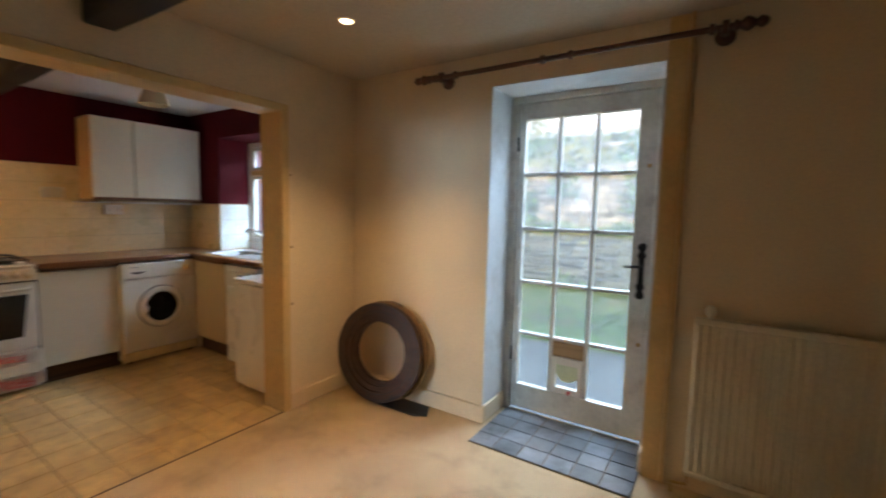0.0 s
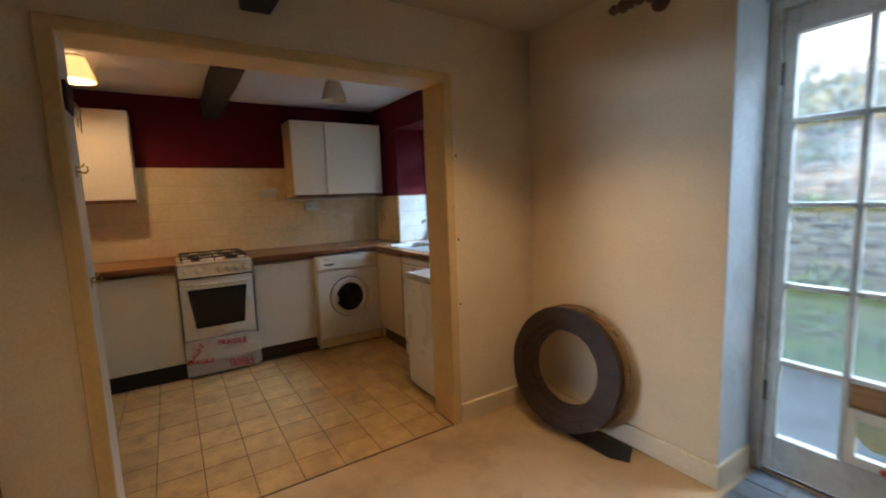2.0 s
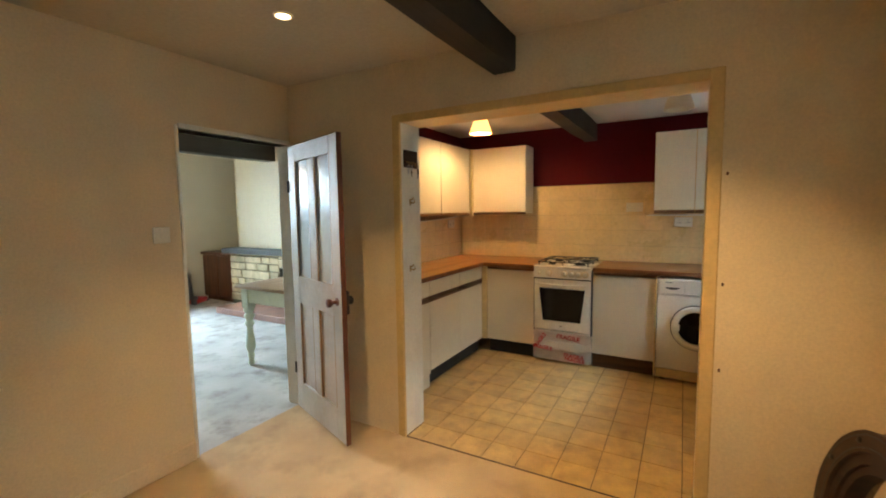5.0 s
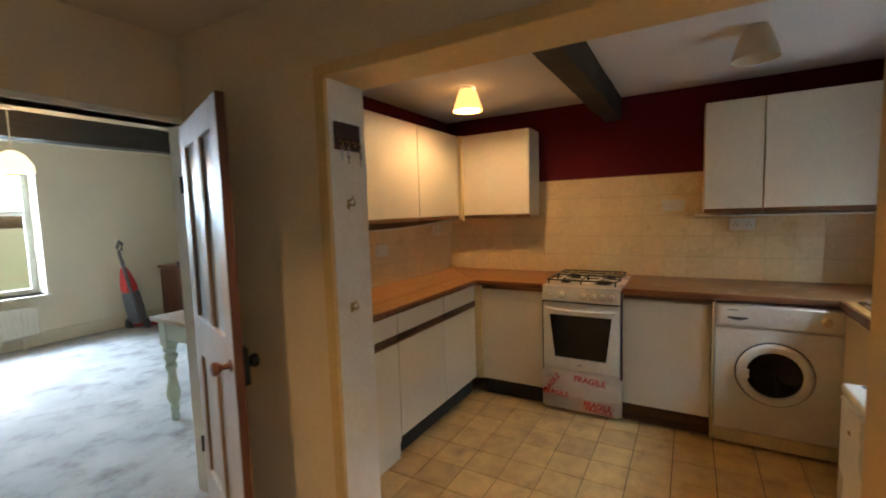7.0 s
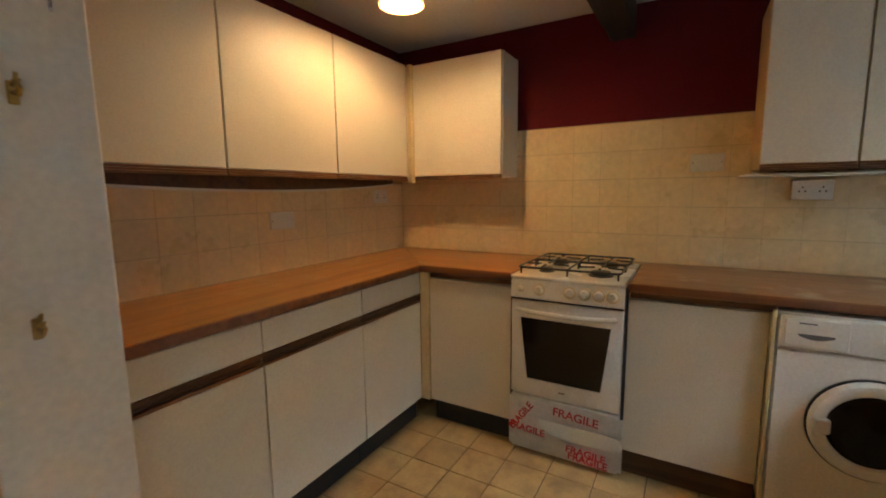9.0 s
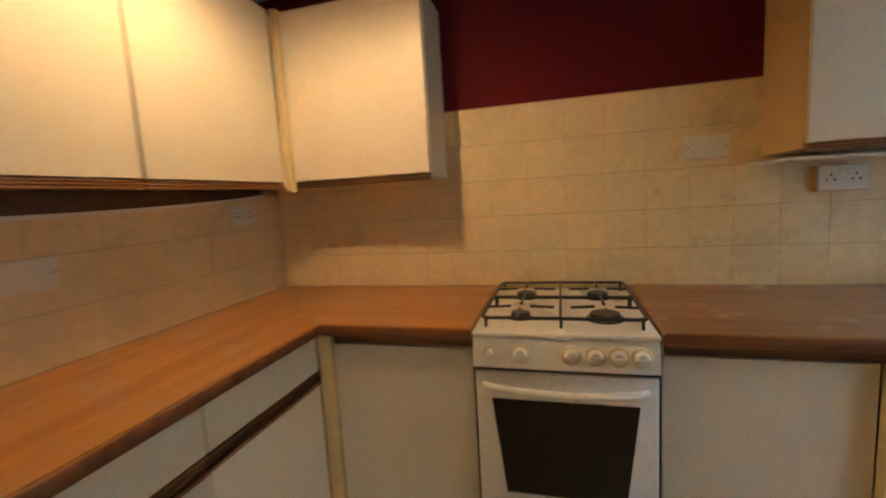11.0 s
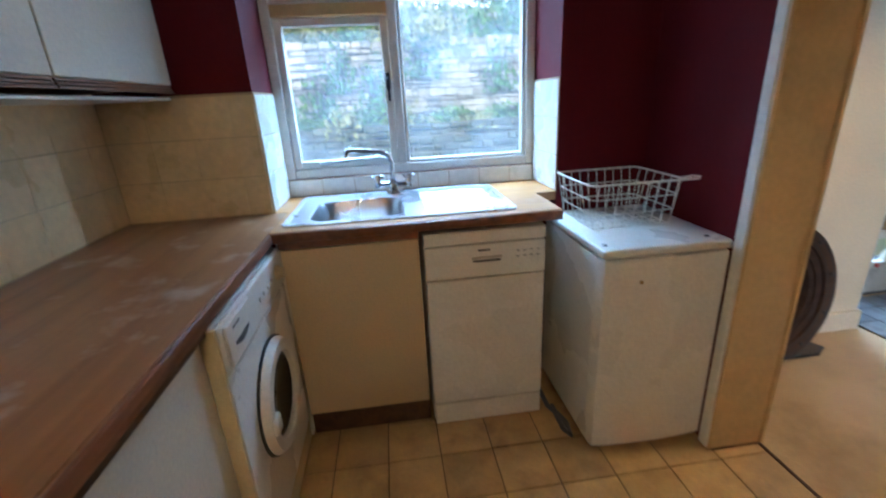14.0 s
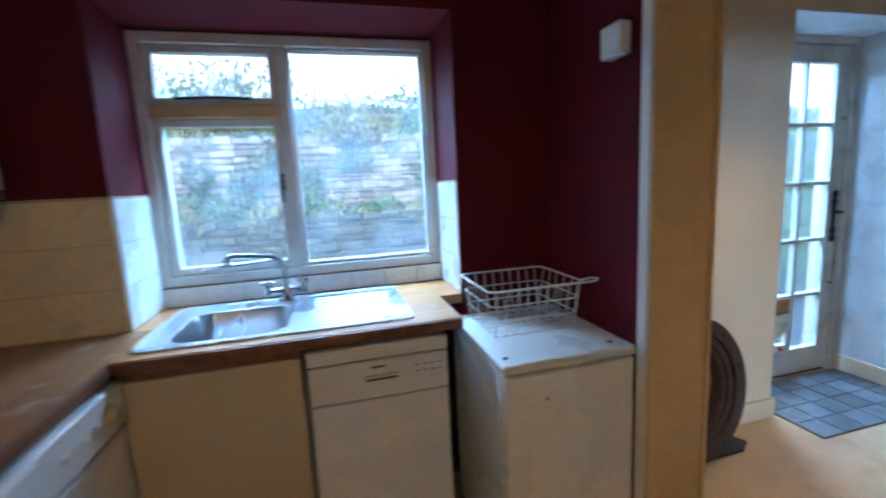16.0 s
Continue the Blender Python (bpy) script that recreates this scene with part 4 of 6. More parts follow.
bm = bx(WF + 0.02, DCY - 0.165, DCZ - 0.03, WF + 0.042, DCY - 0.115, DCZ + 0.025, bevel=0.006)
wpart("door_latch", bm, M_PLASTIC, dd)
for y in (WA + 0.05, WC - 0.05):
    for x in (WF - 0.06, WB + 0.06):
        wpart("foot", lathe(bmesh.new(), [(0.02, 0), (0.02, 0.022)], pose(x, y, 0), 12), M_BLACK, wm)

solid("edge_strip", bx(-4.088, 1.537, 0.02, -4.052, 1.549, 0.855, bevel=0.002), M_YELLOWED, "yellowed edge strip between cabinet and washing machine", "filler strip")

# ---- dishwasher ----
DX0_, DX1_, DF = -3.546, -3.085, 2.122
dwm = thing("dishwasher", "slim cream dishwasher under the sink worktop", "dishwasher", pose((DX0_ + DX1_) / 2, 2.46, 0))
wpart("body", bx(DX0_, DF + 0.02, 0.02, DX1_, WY - 0.02, 0.845), M_APPL, dwm)
wpart("top_panel", bx(DX0_, DF - 0.002, 0.80, DX1_, DF + 0.02, 0.848, bevel=0.005), M_APPL, dwm)
cpn = wpart("control_panel", bx(DX0_ + 0.001, DF, 0.665, DX1_ - 0.001, DF + 0.02, 0.795, bevel=0.004), M_APPL, dwm)
wpart("door", bx(DX0_ + 0.002, DF + 0.004, 0.11, DX1_ - 0.002, DF + 0.022, 0.66, bevel=0.004), M_APPL, dwm)
wpart("kick_panel", bx(DX0_ + 0.004, DF + 0.006, 0.004, DX1_ - 0.004, DF + 0.02, 0.10, bevel=0.003), M_APPL, dwm)
wpart("handle_recess", bx(-3.365, DF - 0.003, 0.725, -3.26, DF + 0.002, 0.737, bevel=0.002), M_MARK, cpn)
wpart("handle", bx(-3.37, DF - 0.012, 0.737, -3.255, DF + 0.002, 0.746, bevel=0.003), M_APPL, cpn)
wpart("name_bar", bx(-3.345, DF - 0.001, 0.768, -3.30, DF + 0.001, 0.775), M_MARK, cpn)
for k in range(4):
    for j in range(2):
        wpart("print_bar", bx(-3.20 + 0.026 * k, DF - 0.001, 0.735 + 0.022 * j, -3.187 + 0.026 * k, DF + 0.001, 0.738 + 0.022 * j), M_MARK, cpn)

hose = bmesh.new()
tube(hose, [(-3.072, 2.36, 0.20), (-3.066, 2.24, 0.06), (-3.05, 2.14, 0.014), (-3.03, 2.10, 0.012), (-3.01, 2.03, 0.012), (-3.02, 1.96, 0.012), (-3.035, 2.0, 0.012), (-3.03, 2.14, 0.012)], 0.011, 8)
solid("drain_hose", hose, M_VACGREY, "grey drain hose on the floor by the dishwasher", "hose")

# ---- fridge with basket ----
FX0, FX1, FY0 = -2.99, -2.537, 1.868
fr = thing("fridge", "white under-counter fridge with grimy top", "fridge", pose((FX0 + FX1) / 2, 2.18, 0))
wpart("body", bx(FX0 + 0.004, FY0 + 0.045, 0.03, FX1 - 0.004, YK - 0.02, 0.79, bevel=0.006), M_APPL, fr)
bm = bmesh.new()
extrude_outline(bm, [(FX0 + 0.002, FY0 + 0.04), (FX0 + 0.004, FY0 + 0.012)] + [(FX0 + 0.01 + (FX1 - FX0 - 0.02) * i / 12, FY0 - 0.002 - 0.010 * math.sin(math.pi * i / 12)) for i in range(13)] + [(FX1 - 0.004, FY0 + 0.012), (FX1 - 0.002, FY0 + 0.04)], "z", 0.035, 0.785, 0.004)
wpart("door", bm, M_APPL, fr)
tp_ = wpart("top", bx(FX0, FY0 - 0.004, 0.79, FX1, YK - 0.02, 0.822, bevel=0.01, seg=3), M_APPL, fr, "white moulded top")
wpart("grip", bx(FX0 + 0.03, FY0 - 0.012, 0.776, FX0 + 0.20, FY0 + 0.01, 0.79, bevel=0.005), M_PLASTIC, fr)
for x in (FX0 + 0.03, FX1 - 0.06):
    wpart("screw_cap", lathe(bmesh.new(), [(0.009, 0), (0.009, 0.002), (0, 0.002)], pose(x, FY0 + 0.05, 0.8222), 12), M_MARK, tp_)
for x in (FX0 + 0.05, FX1 - 0.05):
    for y in (FY0 + 0.08, YK - 0.08):
        wpart("foot", lathe(bmesh.new(), [(0.018, 0), (0.018, 0.032)], pose(x, y, 0), 12), M_BLACK, fr)
wpart("emblem", bx(FX0 + 0.13, FY0 - 0.0135, 0.70, FX0 + 0.140, FY0 - 0.009, 0.710), M_BRASS, fr)

bk = thing("wire_basket", "white wire freezer basket on the fridge", "basket", pose(-2.79, 2.20, 0.823))
BZ = 0.828
xa, xb, ya, yb = -2.955, -2.60, 2.05, 2.375
for z, g, r in ((BZ + 0.165, 0.0, 0.004), (BZ + 0.11, 0.012, 0.0025), (BZ + 0.055, 0.02, 0.0025)):
    bm = bmesh.new()
    tube(bm, [(x, y, z) for x, y in rounded(xa + g, ya + g, xb - g, yb - g, 0.03, 4)], r, 6, closed=True)
    wpart("rim_wire" if r > 0.003 else "side_hoop", bm, M_PLASTIC, bk)
for i in range(9):
    x = xa + 0.03 + (xb - xa - 0.06) * i / 8
    wpart("wire", tube(bmesh.new(), [(x, ya, BZ + 0.165), (x, ya + 0.028, BZ), (x, yb - 0.028, BZ), (x, yb, BZ + 0.165)], 0.0022, 5), M_PLASTIC, bk)
for i in range(6):
    y = ya + 0.03 + (yb - ya - 0.06) * i / 5
    wpart("wire", tube(bmesh.new(), [(xa, y, BZ + 0.165), (xa + 0.028, y, BZ), (xb - 0.028, y, BZ), (xb, y, BZ + 0.165)], 0.0022, 5), M_PLASTIC, bk)
bm = bmesh.new()
tube(bm, [(xa + 0.06, ya, BZ + 0.165), (xa + 0.07, ya - 0.02, BZ + 0.17), (xb + 0.03, ya - 0.02, BZ + 0.17), (xb + 0.05, ya, BZ + 0.172), (xb + 0.045, ya + 0.03, BZ + 0.17), (xb, ya + 0.03, BZ + 0.165)], 0.004, 6)
wpart("handle", bm, M_PLASTIC, bk)

# ---- kitchen window ----
wn1 = tagged(new("window_1"), "white painted three-light kitchen window with brown transom", "window", kind="structure")
wn1.location = (-3.54, WY, WZ0)
def bars(parent, name, boxes, material, label="", bevel=0.004):
    for b in boxes:
        wpart(name, bx(*b, bevel=bevel), material, parent, label)
MX, TZ_ = -3.575, 1.685
FW = 0.042
bars(wn1, "window_frame", [(W0, WY, WZ0, W0 + FW, WY + 0.07, WZ1), (W1 - FW, WY, WZ0, W1, WY + 0.07, WZ1), (W0 + FW, WY, WZ1 - FW, W1 - FW, WY + 0.07, WZ1), (W0 + FW, WY, WZ0, W1 - FW, WY + 0.07, WZ0 + FW),
     (MX - 0.02, WY, WZ0 + FW, MX + 0.02, WY + 0.07, WZ1 - FW)], M_WHITE)
bars(wn1, "transom", [(W0 + FW, WY - 0.004, TZ_ - 0.025, MX - 0.02, WY + 0.07, TZ_ + 0.025)], M_TAN, "bare brown transom")
def sash(x0, z0, x1, z1, w, name):
    s = wpart(name, bx(x0, WY + 0.012, z0, x0 + w, WY + 0.055, z1, bevel=0.004), M_WHITE, wn1)
    for b in ((x1 - w, z0, x1, z1), (x0 + w, z0, x1 - w, z0 + w), (x0 + w, z1 - w, x1 - w, z1)):
        wpart("sash_bar", bx(b[0], WY + 0.012, b[1], b[2], WY + 0.055, b[3], bevel=0.004), M_WHITE, s)
    g = wpart("pane", bx(x0 + w - 0.004, WY + 0.03, z0 + w - 0.004, x1 - w + 0.004, WY + 0.034, z1 - w + 0.004), M_DUSTGLASS, s)
    g.visible_shadow = False
    return s
s1 = sash(W0 + FW + 0.002, TZ_ + 0.027, MX - 0.022, WZ1 - FW - 0.002, 0.03, "top_sash")
s2 = sash(W0 + FW + 0.002, WZ0 + FW + 0.002, MX - 0.022, TZ_ - 0.027, 0.032, "casement_sash")
s3 = sash(MX + 0.022, WZ0 + FW + 0.002, W1 - FW - 0.002, WZ1 - FW - 0.002, 0.014, "fixed_light")
bm = bmesh.new()
zz = TZ_ + 0.05
tube(bm, [(-3.98, WY - 0.004, zz), (-3.86, WY - 0.012, zz + 0.004), (-3.70, WY - 0.004, zz)], 0.006, 8)
wpart("stay", bm, M_IRON, s1, "dark iron casement stay")
bm = bmesh.new()
zz = WZ0 + FW + 0.03
tube(bm, [(-3.96, WY + 0.005, zz - 0.01), (-3.90, WY - 0.012, zz), (-3.72, WY - 0.016, zz + 0.008), (-3.68, WY + 0.004, zz + 0.01)], 0.006, 8)
wpart("stay", bm, M_CHROME, s2, "metal casement stay")
bm = bmesh.new()
box(bm, MX - 0.048, WY - 0.002, 1.36, MX - 0.030, WY + 0.012, 1.43, bevel=0.003)
tube(bm, [(MX - 0.039, WY - 0.004, 1.41), (MX - 0.039, WY - 0.03, 1.40), (MX - 0.039, WY - 0.03, 1.31)], 0.006, 8)
wpart("fastener", bm, M_IRON, s2, "dark iron window fastener")

# ---- lamps on the kitchen ceiling ----
def ceiling_lamp(x, y, z0, lit, label):
    c = thing("ceiling_lamp", label, "lamp", pose(x, y, KC - 0.002), "kitchen ceiling lamps")
    top = KC
    wpart("rose", lathe(bmesh.new(), [(0.045, top - 0.022), (0.05, top - 0.012), (0.05, top)], pose(x, y, 0)), M_PLASTIC, c)
    wpart("cord", lathe(bmesh.new(), [(0.012, z0 + 0.10), (0.012, top - 0.02)], pose(x, y, 0), 10), M_PLASTIC, c)
    ring = [(0.098, z0), (0.088, z0 + 0.04), (0.06, z0 + 0.12), (0.052, z0 + 0.135), (0.050, z0 + 0.133), (0.086, z0 + 0.04), (0.095, z0)]
    s = wpart("shade", lathe(bmesh.new(), ring, pose(x, y, 0), 32, cap=False), M_LITSHADE if lit else M_SHADE, c, "glowing cream shade" if lit else "unlit cream shade")
    wpart("bulb", lathe(bmesh.new(), [(0, z0 + 0.035), (0.02, z0 + 0.04), (0.03, z0 + 0.065), (0.02, z0 + 0.09), (0.013, z0 + 0.11), (0, z0 + 0.12)], pose(x, y, 0), 16, cap=False), M_BULB if lit else M_PLASTIC, c).visible_shadow = not lit
    return c

ceiling_lamp(-3.75, 0.12, 2.10, True, "lit ceiling lamp with a warm cream shade")
ceiling_lamp(-3.66, 1.67, 2.10, False, "unlit ceiling lamp with a cream shade")

# ---- switches and sockets ----
def plate(name, label, m, w, h, kind_):
    """A white plate in its own xz plane, facing -y before m."""
    c = thing(name, label, kind_, m)
    part("plate", bx(-w / 2, -0.010, -h / 2, w / 2, 0, h / 2, bevel=0.003), M_PLASTIC, c)
    if kind_ == "socket":
        for sx in (-0.036, 0.036):
            for px, pz in ((0, 0.012), (-0.011, -0.006), (0.011, -0.006)):
                part("pin_hole", bx(sx + px - 0.003, -0.0115, pz - 0.004, sx + px + 0.003, -0.0095, pz + 0.004), M_MARK, c)
            part("rocker", bx(sx * 0.35 - 0.005, -0.0135, 0.016, sx * 0.35 + 0.005, -0.0095, 0.03, bevel=0.001), M_PLASTIC, c)
    elif kind_ == "switch":
        part("rocker", bx(-0.008, -0.0135, -0.012, 0.008, -0.0095, 0.012, bevel=0.002), M_PLASTIC, c)
    else:
        for sx in (-1, 1):
            part("screw", lathe(bmesh.new(), [(0.003, 0), (0.003, 0.001), (0, 0.001)], pose(sx * (w / 2 - 0.012), -0.010, 0, 90), 8), M_MARK, c)
    return c

FACE_X = 90     # turns a plate to face +x
plate("blank_plate", "white blanking plate on the tiled wall", pose(KX0 + 0.007, 1.31, 1.43, 0, 0, 90), 0.146, 0.086, "plate")
plate("double_socket", "white double socket under the wall cabinet", pose(KX0 + 0.033, 1.72, 1.29, 0, 0, 90), 0.146, 0.086, "socket")
solid("socket_box", bx(KX0 + 0.007, 1.645, 1.245, KX0 + 0.033, 1.795, 1.335, bevel=0.002), M_LAMIN_TAN, "beech backing block of the socket", "block")
plate("blank_plate", "white plate on the side wall tiles", pose(-3.60, YL + 0.007, 1.165, 0, 0, 180), 0.146, 0.086, "plate")
plate("double_socket", "white double socket near the kitchen corner", pose(-4.40, YL + 0.007, 1.275, 0, 0, 180), 0.146, 0.086, "socket")
plate("light_switch", "white light switch on the cream wall", pose(-1.44, YD0 + 0.001, 1.31, 0, 0, 180), 0.086, 0.086, "switch")
jb = thing("junction_box", "white box high on the burgundy wall", "box", pose(KX1 - 0.002, 1.96, 1.755))
wpart("body", bx(KX1 - 0.045, 1.915, 1.705, KX1 - 0.001, 2.01, 1.80, bevel=0.005), M_PLASTIC, jb)

# ---- hooks and key rack on the jamb ----
kr = thing("key_rack", "dark wooden key rack with hanging keys", "key rack", pose(-2.42, OY0 + 0.001, 1.74))
wpart("board", bx(-2.495, OY0 + 0.001, 1.685, -2.355, OY0 + 0.014, 1.79, bevel=0.003), M_OLDWOOD, kr)
for k, x in enumerate((-2.478, -2.443, -2.408, -2.373)):
    h = bmesh.new()
    tube(h, [(x, OY0 + 0.012, 1.720), (x, OY0 + 0.03, 1.713), (x, OY0 + 0.034, 1.703), (x, OY0 + 0.028, 1.698)], 0.0022, 6)
    wpart("hook", h, M_BRASS, kr)
    if k != 1:
        b = bx(x - 0.008, OY0 + 0.024, 1.652, x + 0.008, OY0 + 0.028, 1.680, bevel=0.003)
        box(b, x - 0.003, OY0 + 0.024, 1.620 + 0.006 * k, x + 0.003, OY0 + 0.027, 1.654)
        tube(b, [(x + 0.008 * math.cos(a), OY0 + 0.027, 1.688 + 0.008 * math.sin(a)) for a in [i * math.pi / 4 for i in range(8)]], 0.0015, 5, closed=True)
        wpart("key", b, M_STEEL, kr)
def coat_hook(x, z):
    c = thing("coat_hook", "small brass hook screwed to the white jamb", "hook", pose(x, OY0, z), "jamb hooks")
    part("back_plate", bx(-0.008, 0.0005, -0.02, 0.008, 0.004, 0.02, bevel=0.002), M_BRASS, c)
    h = bmesh.new()
    tube(h, [(0, 0.003, 0.0), (0, 0.028, -0.006), (0, 0.036, 0.004), (0, 0.034, 0.018)], 0.004, 8)
    tube(h, [(0, 0.003, 0.012), (0, 0.022, 0.02), (0, 0.026, 0.03)], 0.0035, 8)
    part("hook", h, M_BRASS, c)
coat_hook(-2.42, 1.475)
coat_hook(-2.41, 1.06)

# ---- garden door ----
d1 = tagged(new("door_1"), "weathered white fifteen-pane glazed garden door", "door", kind="structure")
d1.location = (-0.76, DY, 0.02)
FRX0, FRX1 = RX0 + 0.006, RX1 - 0.006
bars(d1, "door_frame", [(FRX0, DY - 0.02, 0, FRX0 + 0.045, DY + 0.06, RZ - 0.006), (FRX1 - 0.045, DY - 0.02, 0, FRX1, DY + 0.06, RZ - 0.006), (FRX0 + 0.045, DY - 0.02, 2.055, FRX1 - 0.045, DY + 0.06, RZ - 0.006)], M_DIRTYWHITE)
LX0, LX1, LZ0, LZ1 = FRX0 + 0.05, FRX1 - 0.05, 0.02, 2.05
GX0, GX1, GZ0, GZ1 = -1.095, -0.415, 0.185, 1.95
bars(d1, "stile", [(LX0, DY, LZ0, GX0, DY + 0.044, LZ1), (GX1, DY, LZ0, LX1, DY + 0.044, LZ1)], M_DIRTYWHITE)
bars(d1, "rail", [(GX0, DY, LZ0, GX1, DY + 0.044, GZ0), (GX0, DY, GZ1, GX1, DY + 0.044, LZ1)], M_DIRTYWHITE)
gw, gh = (GX1 - GX0) / 3, (GZ1 - GZ0) / 5
for k in (1, 2):
    wpart("glazing_bar", bx(GX0 + gw * k - 0.012, DY + 0.002, GZ0, GX0 + gw * k + 0.012, DY + 0.042, GZ1, bevel=0.005), M_DIRTYWHITE, d1)
for k in (1, 2, 3, 4):
    for c in range(3):
        wpart("glazing_bar", bx(GX0 + gw * c + 0.012 * (c > 0), DY + 0.003, GZ0 + gh * k - 0.012, GX0 + gw * (c + 1) - 0.012 * (c < 2), DY + 0.041, GZ0 + gh * k + 0.012, bevel=0.005), M_DIRTYWHITE, d1)
for r in range(5):
    for c in range(3):
        if r == 0 and c == 1:
            continue
        p = wpart("pane", bx(GX0 + gw * c + 0.004, DY + 0.02, GZ0 + gh * r + 0.004, GX0 + gw * (c + 1) - 0.004, DY + 0.024, GZ0 + gh * (r + 1) - 0.004), M_WETGLASS, d1)
        p.visible_shadow = False
# cat flap in the bottom middle pane
cx0, cx1, cz0, cz1 = GX0 + gw + 0.013, GX0 + 2 * gw - 0.013, GZ0 + 0.004, GZ0 + gh - 0.013
bm = bmesh.new()
box(bm, cx0, DY + 0.01, cz1 - 0.10, cx1, DY + 0.035, cz1, bevel=0.003)
wpart("flap_board", bm, M_PALEWOOD, d1, "bare wooden board above the cat flap")
flap = wpart("cat_flap", bx(cx0, DY - 0.006, cz0, cx0 + 0.03, DY + 0.03, cz1 - 0.10, bevel=0.003), M_PLASTIC, d1, "cream plastic cat flap")
for b in ((cx1 - 0.03, cz0, cx1, cz1 - 0.10), (cx0 + 0.03, cz1 - 0.145, cx1 - 0.03, cz1 - 0.10), (cx0 + 0.03, cz0, cx1 - 0.03, cz0 + 0.04)):
    wpart("flap_frame", bx(b[0], DY - 0.006, b[1], b[2], DY + 0.03, b[3], bevel=0.003), M_PLASTIC, flap)
bm = bmesh.new()
mx = (cx0 + cx1) / 2
fz = cz1 - 0.148
outl = [(mx - 0.075, fz)] + [(mx - 0.075 * math.cos(math.pi * i / 14), fz - 0.035 - 0.075 * math.sin(math.pi * i / 14)) for i in range(15)] + [(mx + 0.075, fz)]
extrude_outline(bm, outl, "y", DY + 0.006, DY + 0.010)
wpart("flap_pane", bm, mat("yellowed_clear_plastic", (0.62, 0.68, 0.45), 0.25, var=0.08, bump=0.05), flap, "greenish see-through flap")
wpart("flap_lock", lathe(bmesh.new(), [(0.012, 0), (0.012, 0.01), (0, 0.011)], pose(mx + 0.02, DY - 0.006, cz0 + 0.018, 90), 12), M_VACRED, flap, "small red lock")
# handle, bolts and hinge knuckles
hd = wpart("door_handle", bx(LX1 - 0.062, DY - 0.006, 0.90, LX1 - 0.030, DY, 1.16, bevel=0.003), M_IRON, d1, "black iron lever handle on a scrolled plate")
bm = bmesh.new()
for zz in (0.89, 0.94, 1.12, 1.17):
    lathe(bm, [(0.024, 0), (0.024, 0.006), (0.012, 0.008), (0, 0.008)], pose(LX1 - 0.046, DY - 0.001, zz, 90), 12)
wpart("scroll", bm, M_IRON, hd)
bm = bmesh.new()
tube(bm, [(LX1 - 0.046, DY, 1.06), (LX1 - 0.046, DY - 0.05, 1.06), (LX1 - 0.06, DY - 0.055, 1.06), (LX1 - 0.13, DY - 0.05, 1.055)], 0.008, 8)
wpart("lever", bm, M_IRON, hd)
for zz in (1.63, 0.60):
    wpart("bolt", lathe(bmesh.new(), [(0.010, 0), (0.012, 0.012), (0, 0.014)], pose(LX1 - 0.035, DY, zz, 90), 12), M_BRASS, d1)
for zz in (0.35, 1.75):
    wpart("hinge", lathe(bmesh.new(), [(0.008, zz), (0.008, zz + 0.09)], pose(LX0 - 0.003, DY - 0.006, 0), 10), M_IRON, d1)

# ---- curtain pole ----
cpole = thing("curtain_pole", "dark mahogany turned curtain pole over the garden door", "curtain pole", pose(-0.79, YW - 0.09, 2.17))
PY, PZ_ = YW - 0.09, 2.17
wpart("rod", lathe(bmesh.new(), [(0.014, -1.59), (0.014, 0.02)], pose(0, PY, PZ_, 0, 90, 0), 16), M_RODWOOD, cpole)
fin = [(0.014, 0), (0.024, 0.004), (0.024, 0.014), (0.014, 0.02), (0.028, 0.04), (0.03, 0.052), (0.02, 0.07), (0.012, 0.078), (0.022, 0.09), (0.024, 0.10), (0.014, 0.118), (0, 0.124)]
wpart("finial", lathe(bmesh.new(), fin, pose(0.0, PY, PZ_, 0, 90, 0), 20), M_RODWOOD, cpole)
wpart("finial", lathe(bmesh.new(), fin, pose(-1.58, PY, PZ_, 0, -90, 0), 20), M_RODWOOD, cpole)
for x in (-1.55, -1.40, -0.85, -0.70, -0.08):
    wpart("ring", lathe(bmesh.new(), [(0.0145, -0.012), (0.022, -0.010), (0.024, 0), (0.022, 0.010), (0.0145, 0.012)], pose(x, PY, PZ_, 0, 90, 0), 18), M_RODWOOD, cpole)
for x in (-1.50, -0.03):
    bm = bmesh.new()
    lathe(bm, [(0.042, 0), (0.042, 0.01), (0.02, 0.02), (0.014, 0.03), (0.018, 0.07), (0.0, 0.09)], pose(x, YW - 0.001, PZ_ - 0.01, 90), 18)
    lathe(bm, [(0.016, -0.014), (0.03, -0.012), (0.03, 0.012), (0.016, 0.014)], pose(x, PY, PZ_, 0, 90, 0), 18)
    wpart("bracket", bm, M_RODWOOD, cpole)

# ---- radiator and pipe ----
rad = thing("radiator", "cream panel radiator with vertical flutes", "radiator", pose(0.6, YW - 0.05, 0.105))
ra, rb, rz0, rz1 = -0.06, 1.28, 0.11, 0.885
bm = bmesh.new()
pitch = 0.0335
n = int((rb - ra - 0.02) / pitch)
prof = []
for k in range(n):
    x = ra + 0.01 + k * pitch
    prof += [(x, YW - 0.075), (x + 0.004, YW - 0.083), (x + 0.017, YW - 0.083), (x + 0.021, YW - 0.075)]
prof = [(ra, YW - 0.045), (ra, YW - 0.07)] + prof + [(rb, YW - 0.07), (rb, YW - 0.045)]
extrude_outline(bm, prof, "z", rz0 + 0.03, rz1 - 0.03)
wpart("panel", bm, M_RAD, rad)
wpart("top_edge", bx(ra, YW - 0.085, rz1 - 0.03, rb, YW - 0.045, rz1, bevel=0.008, seg=2), M_RAD, rad)
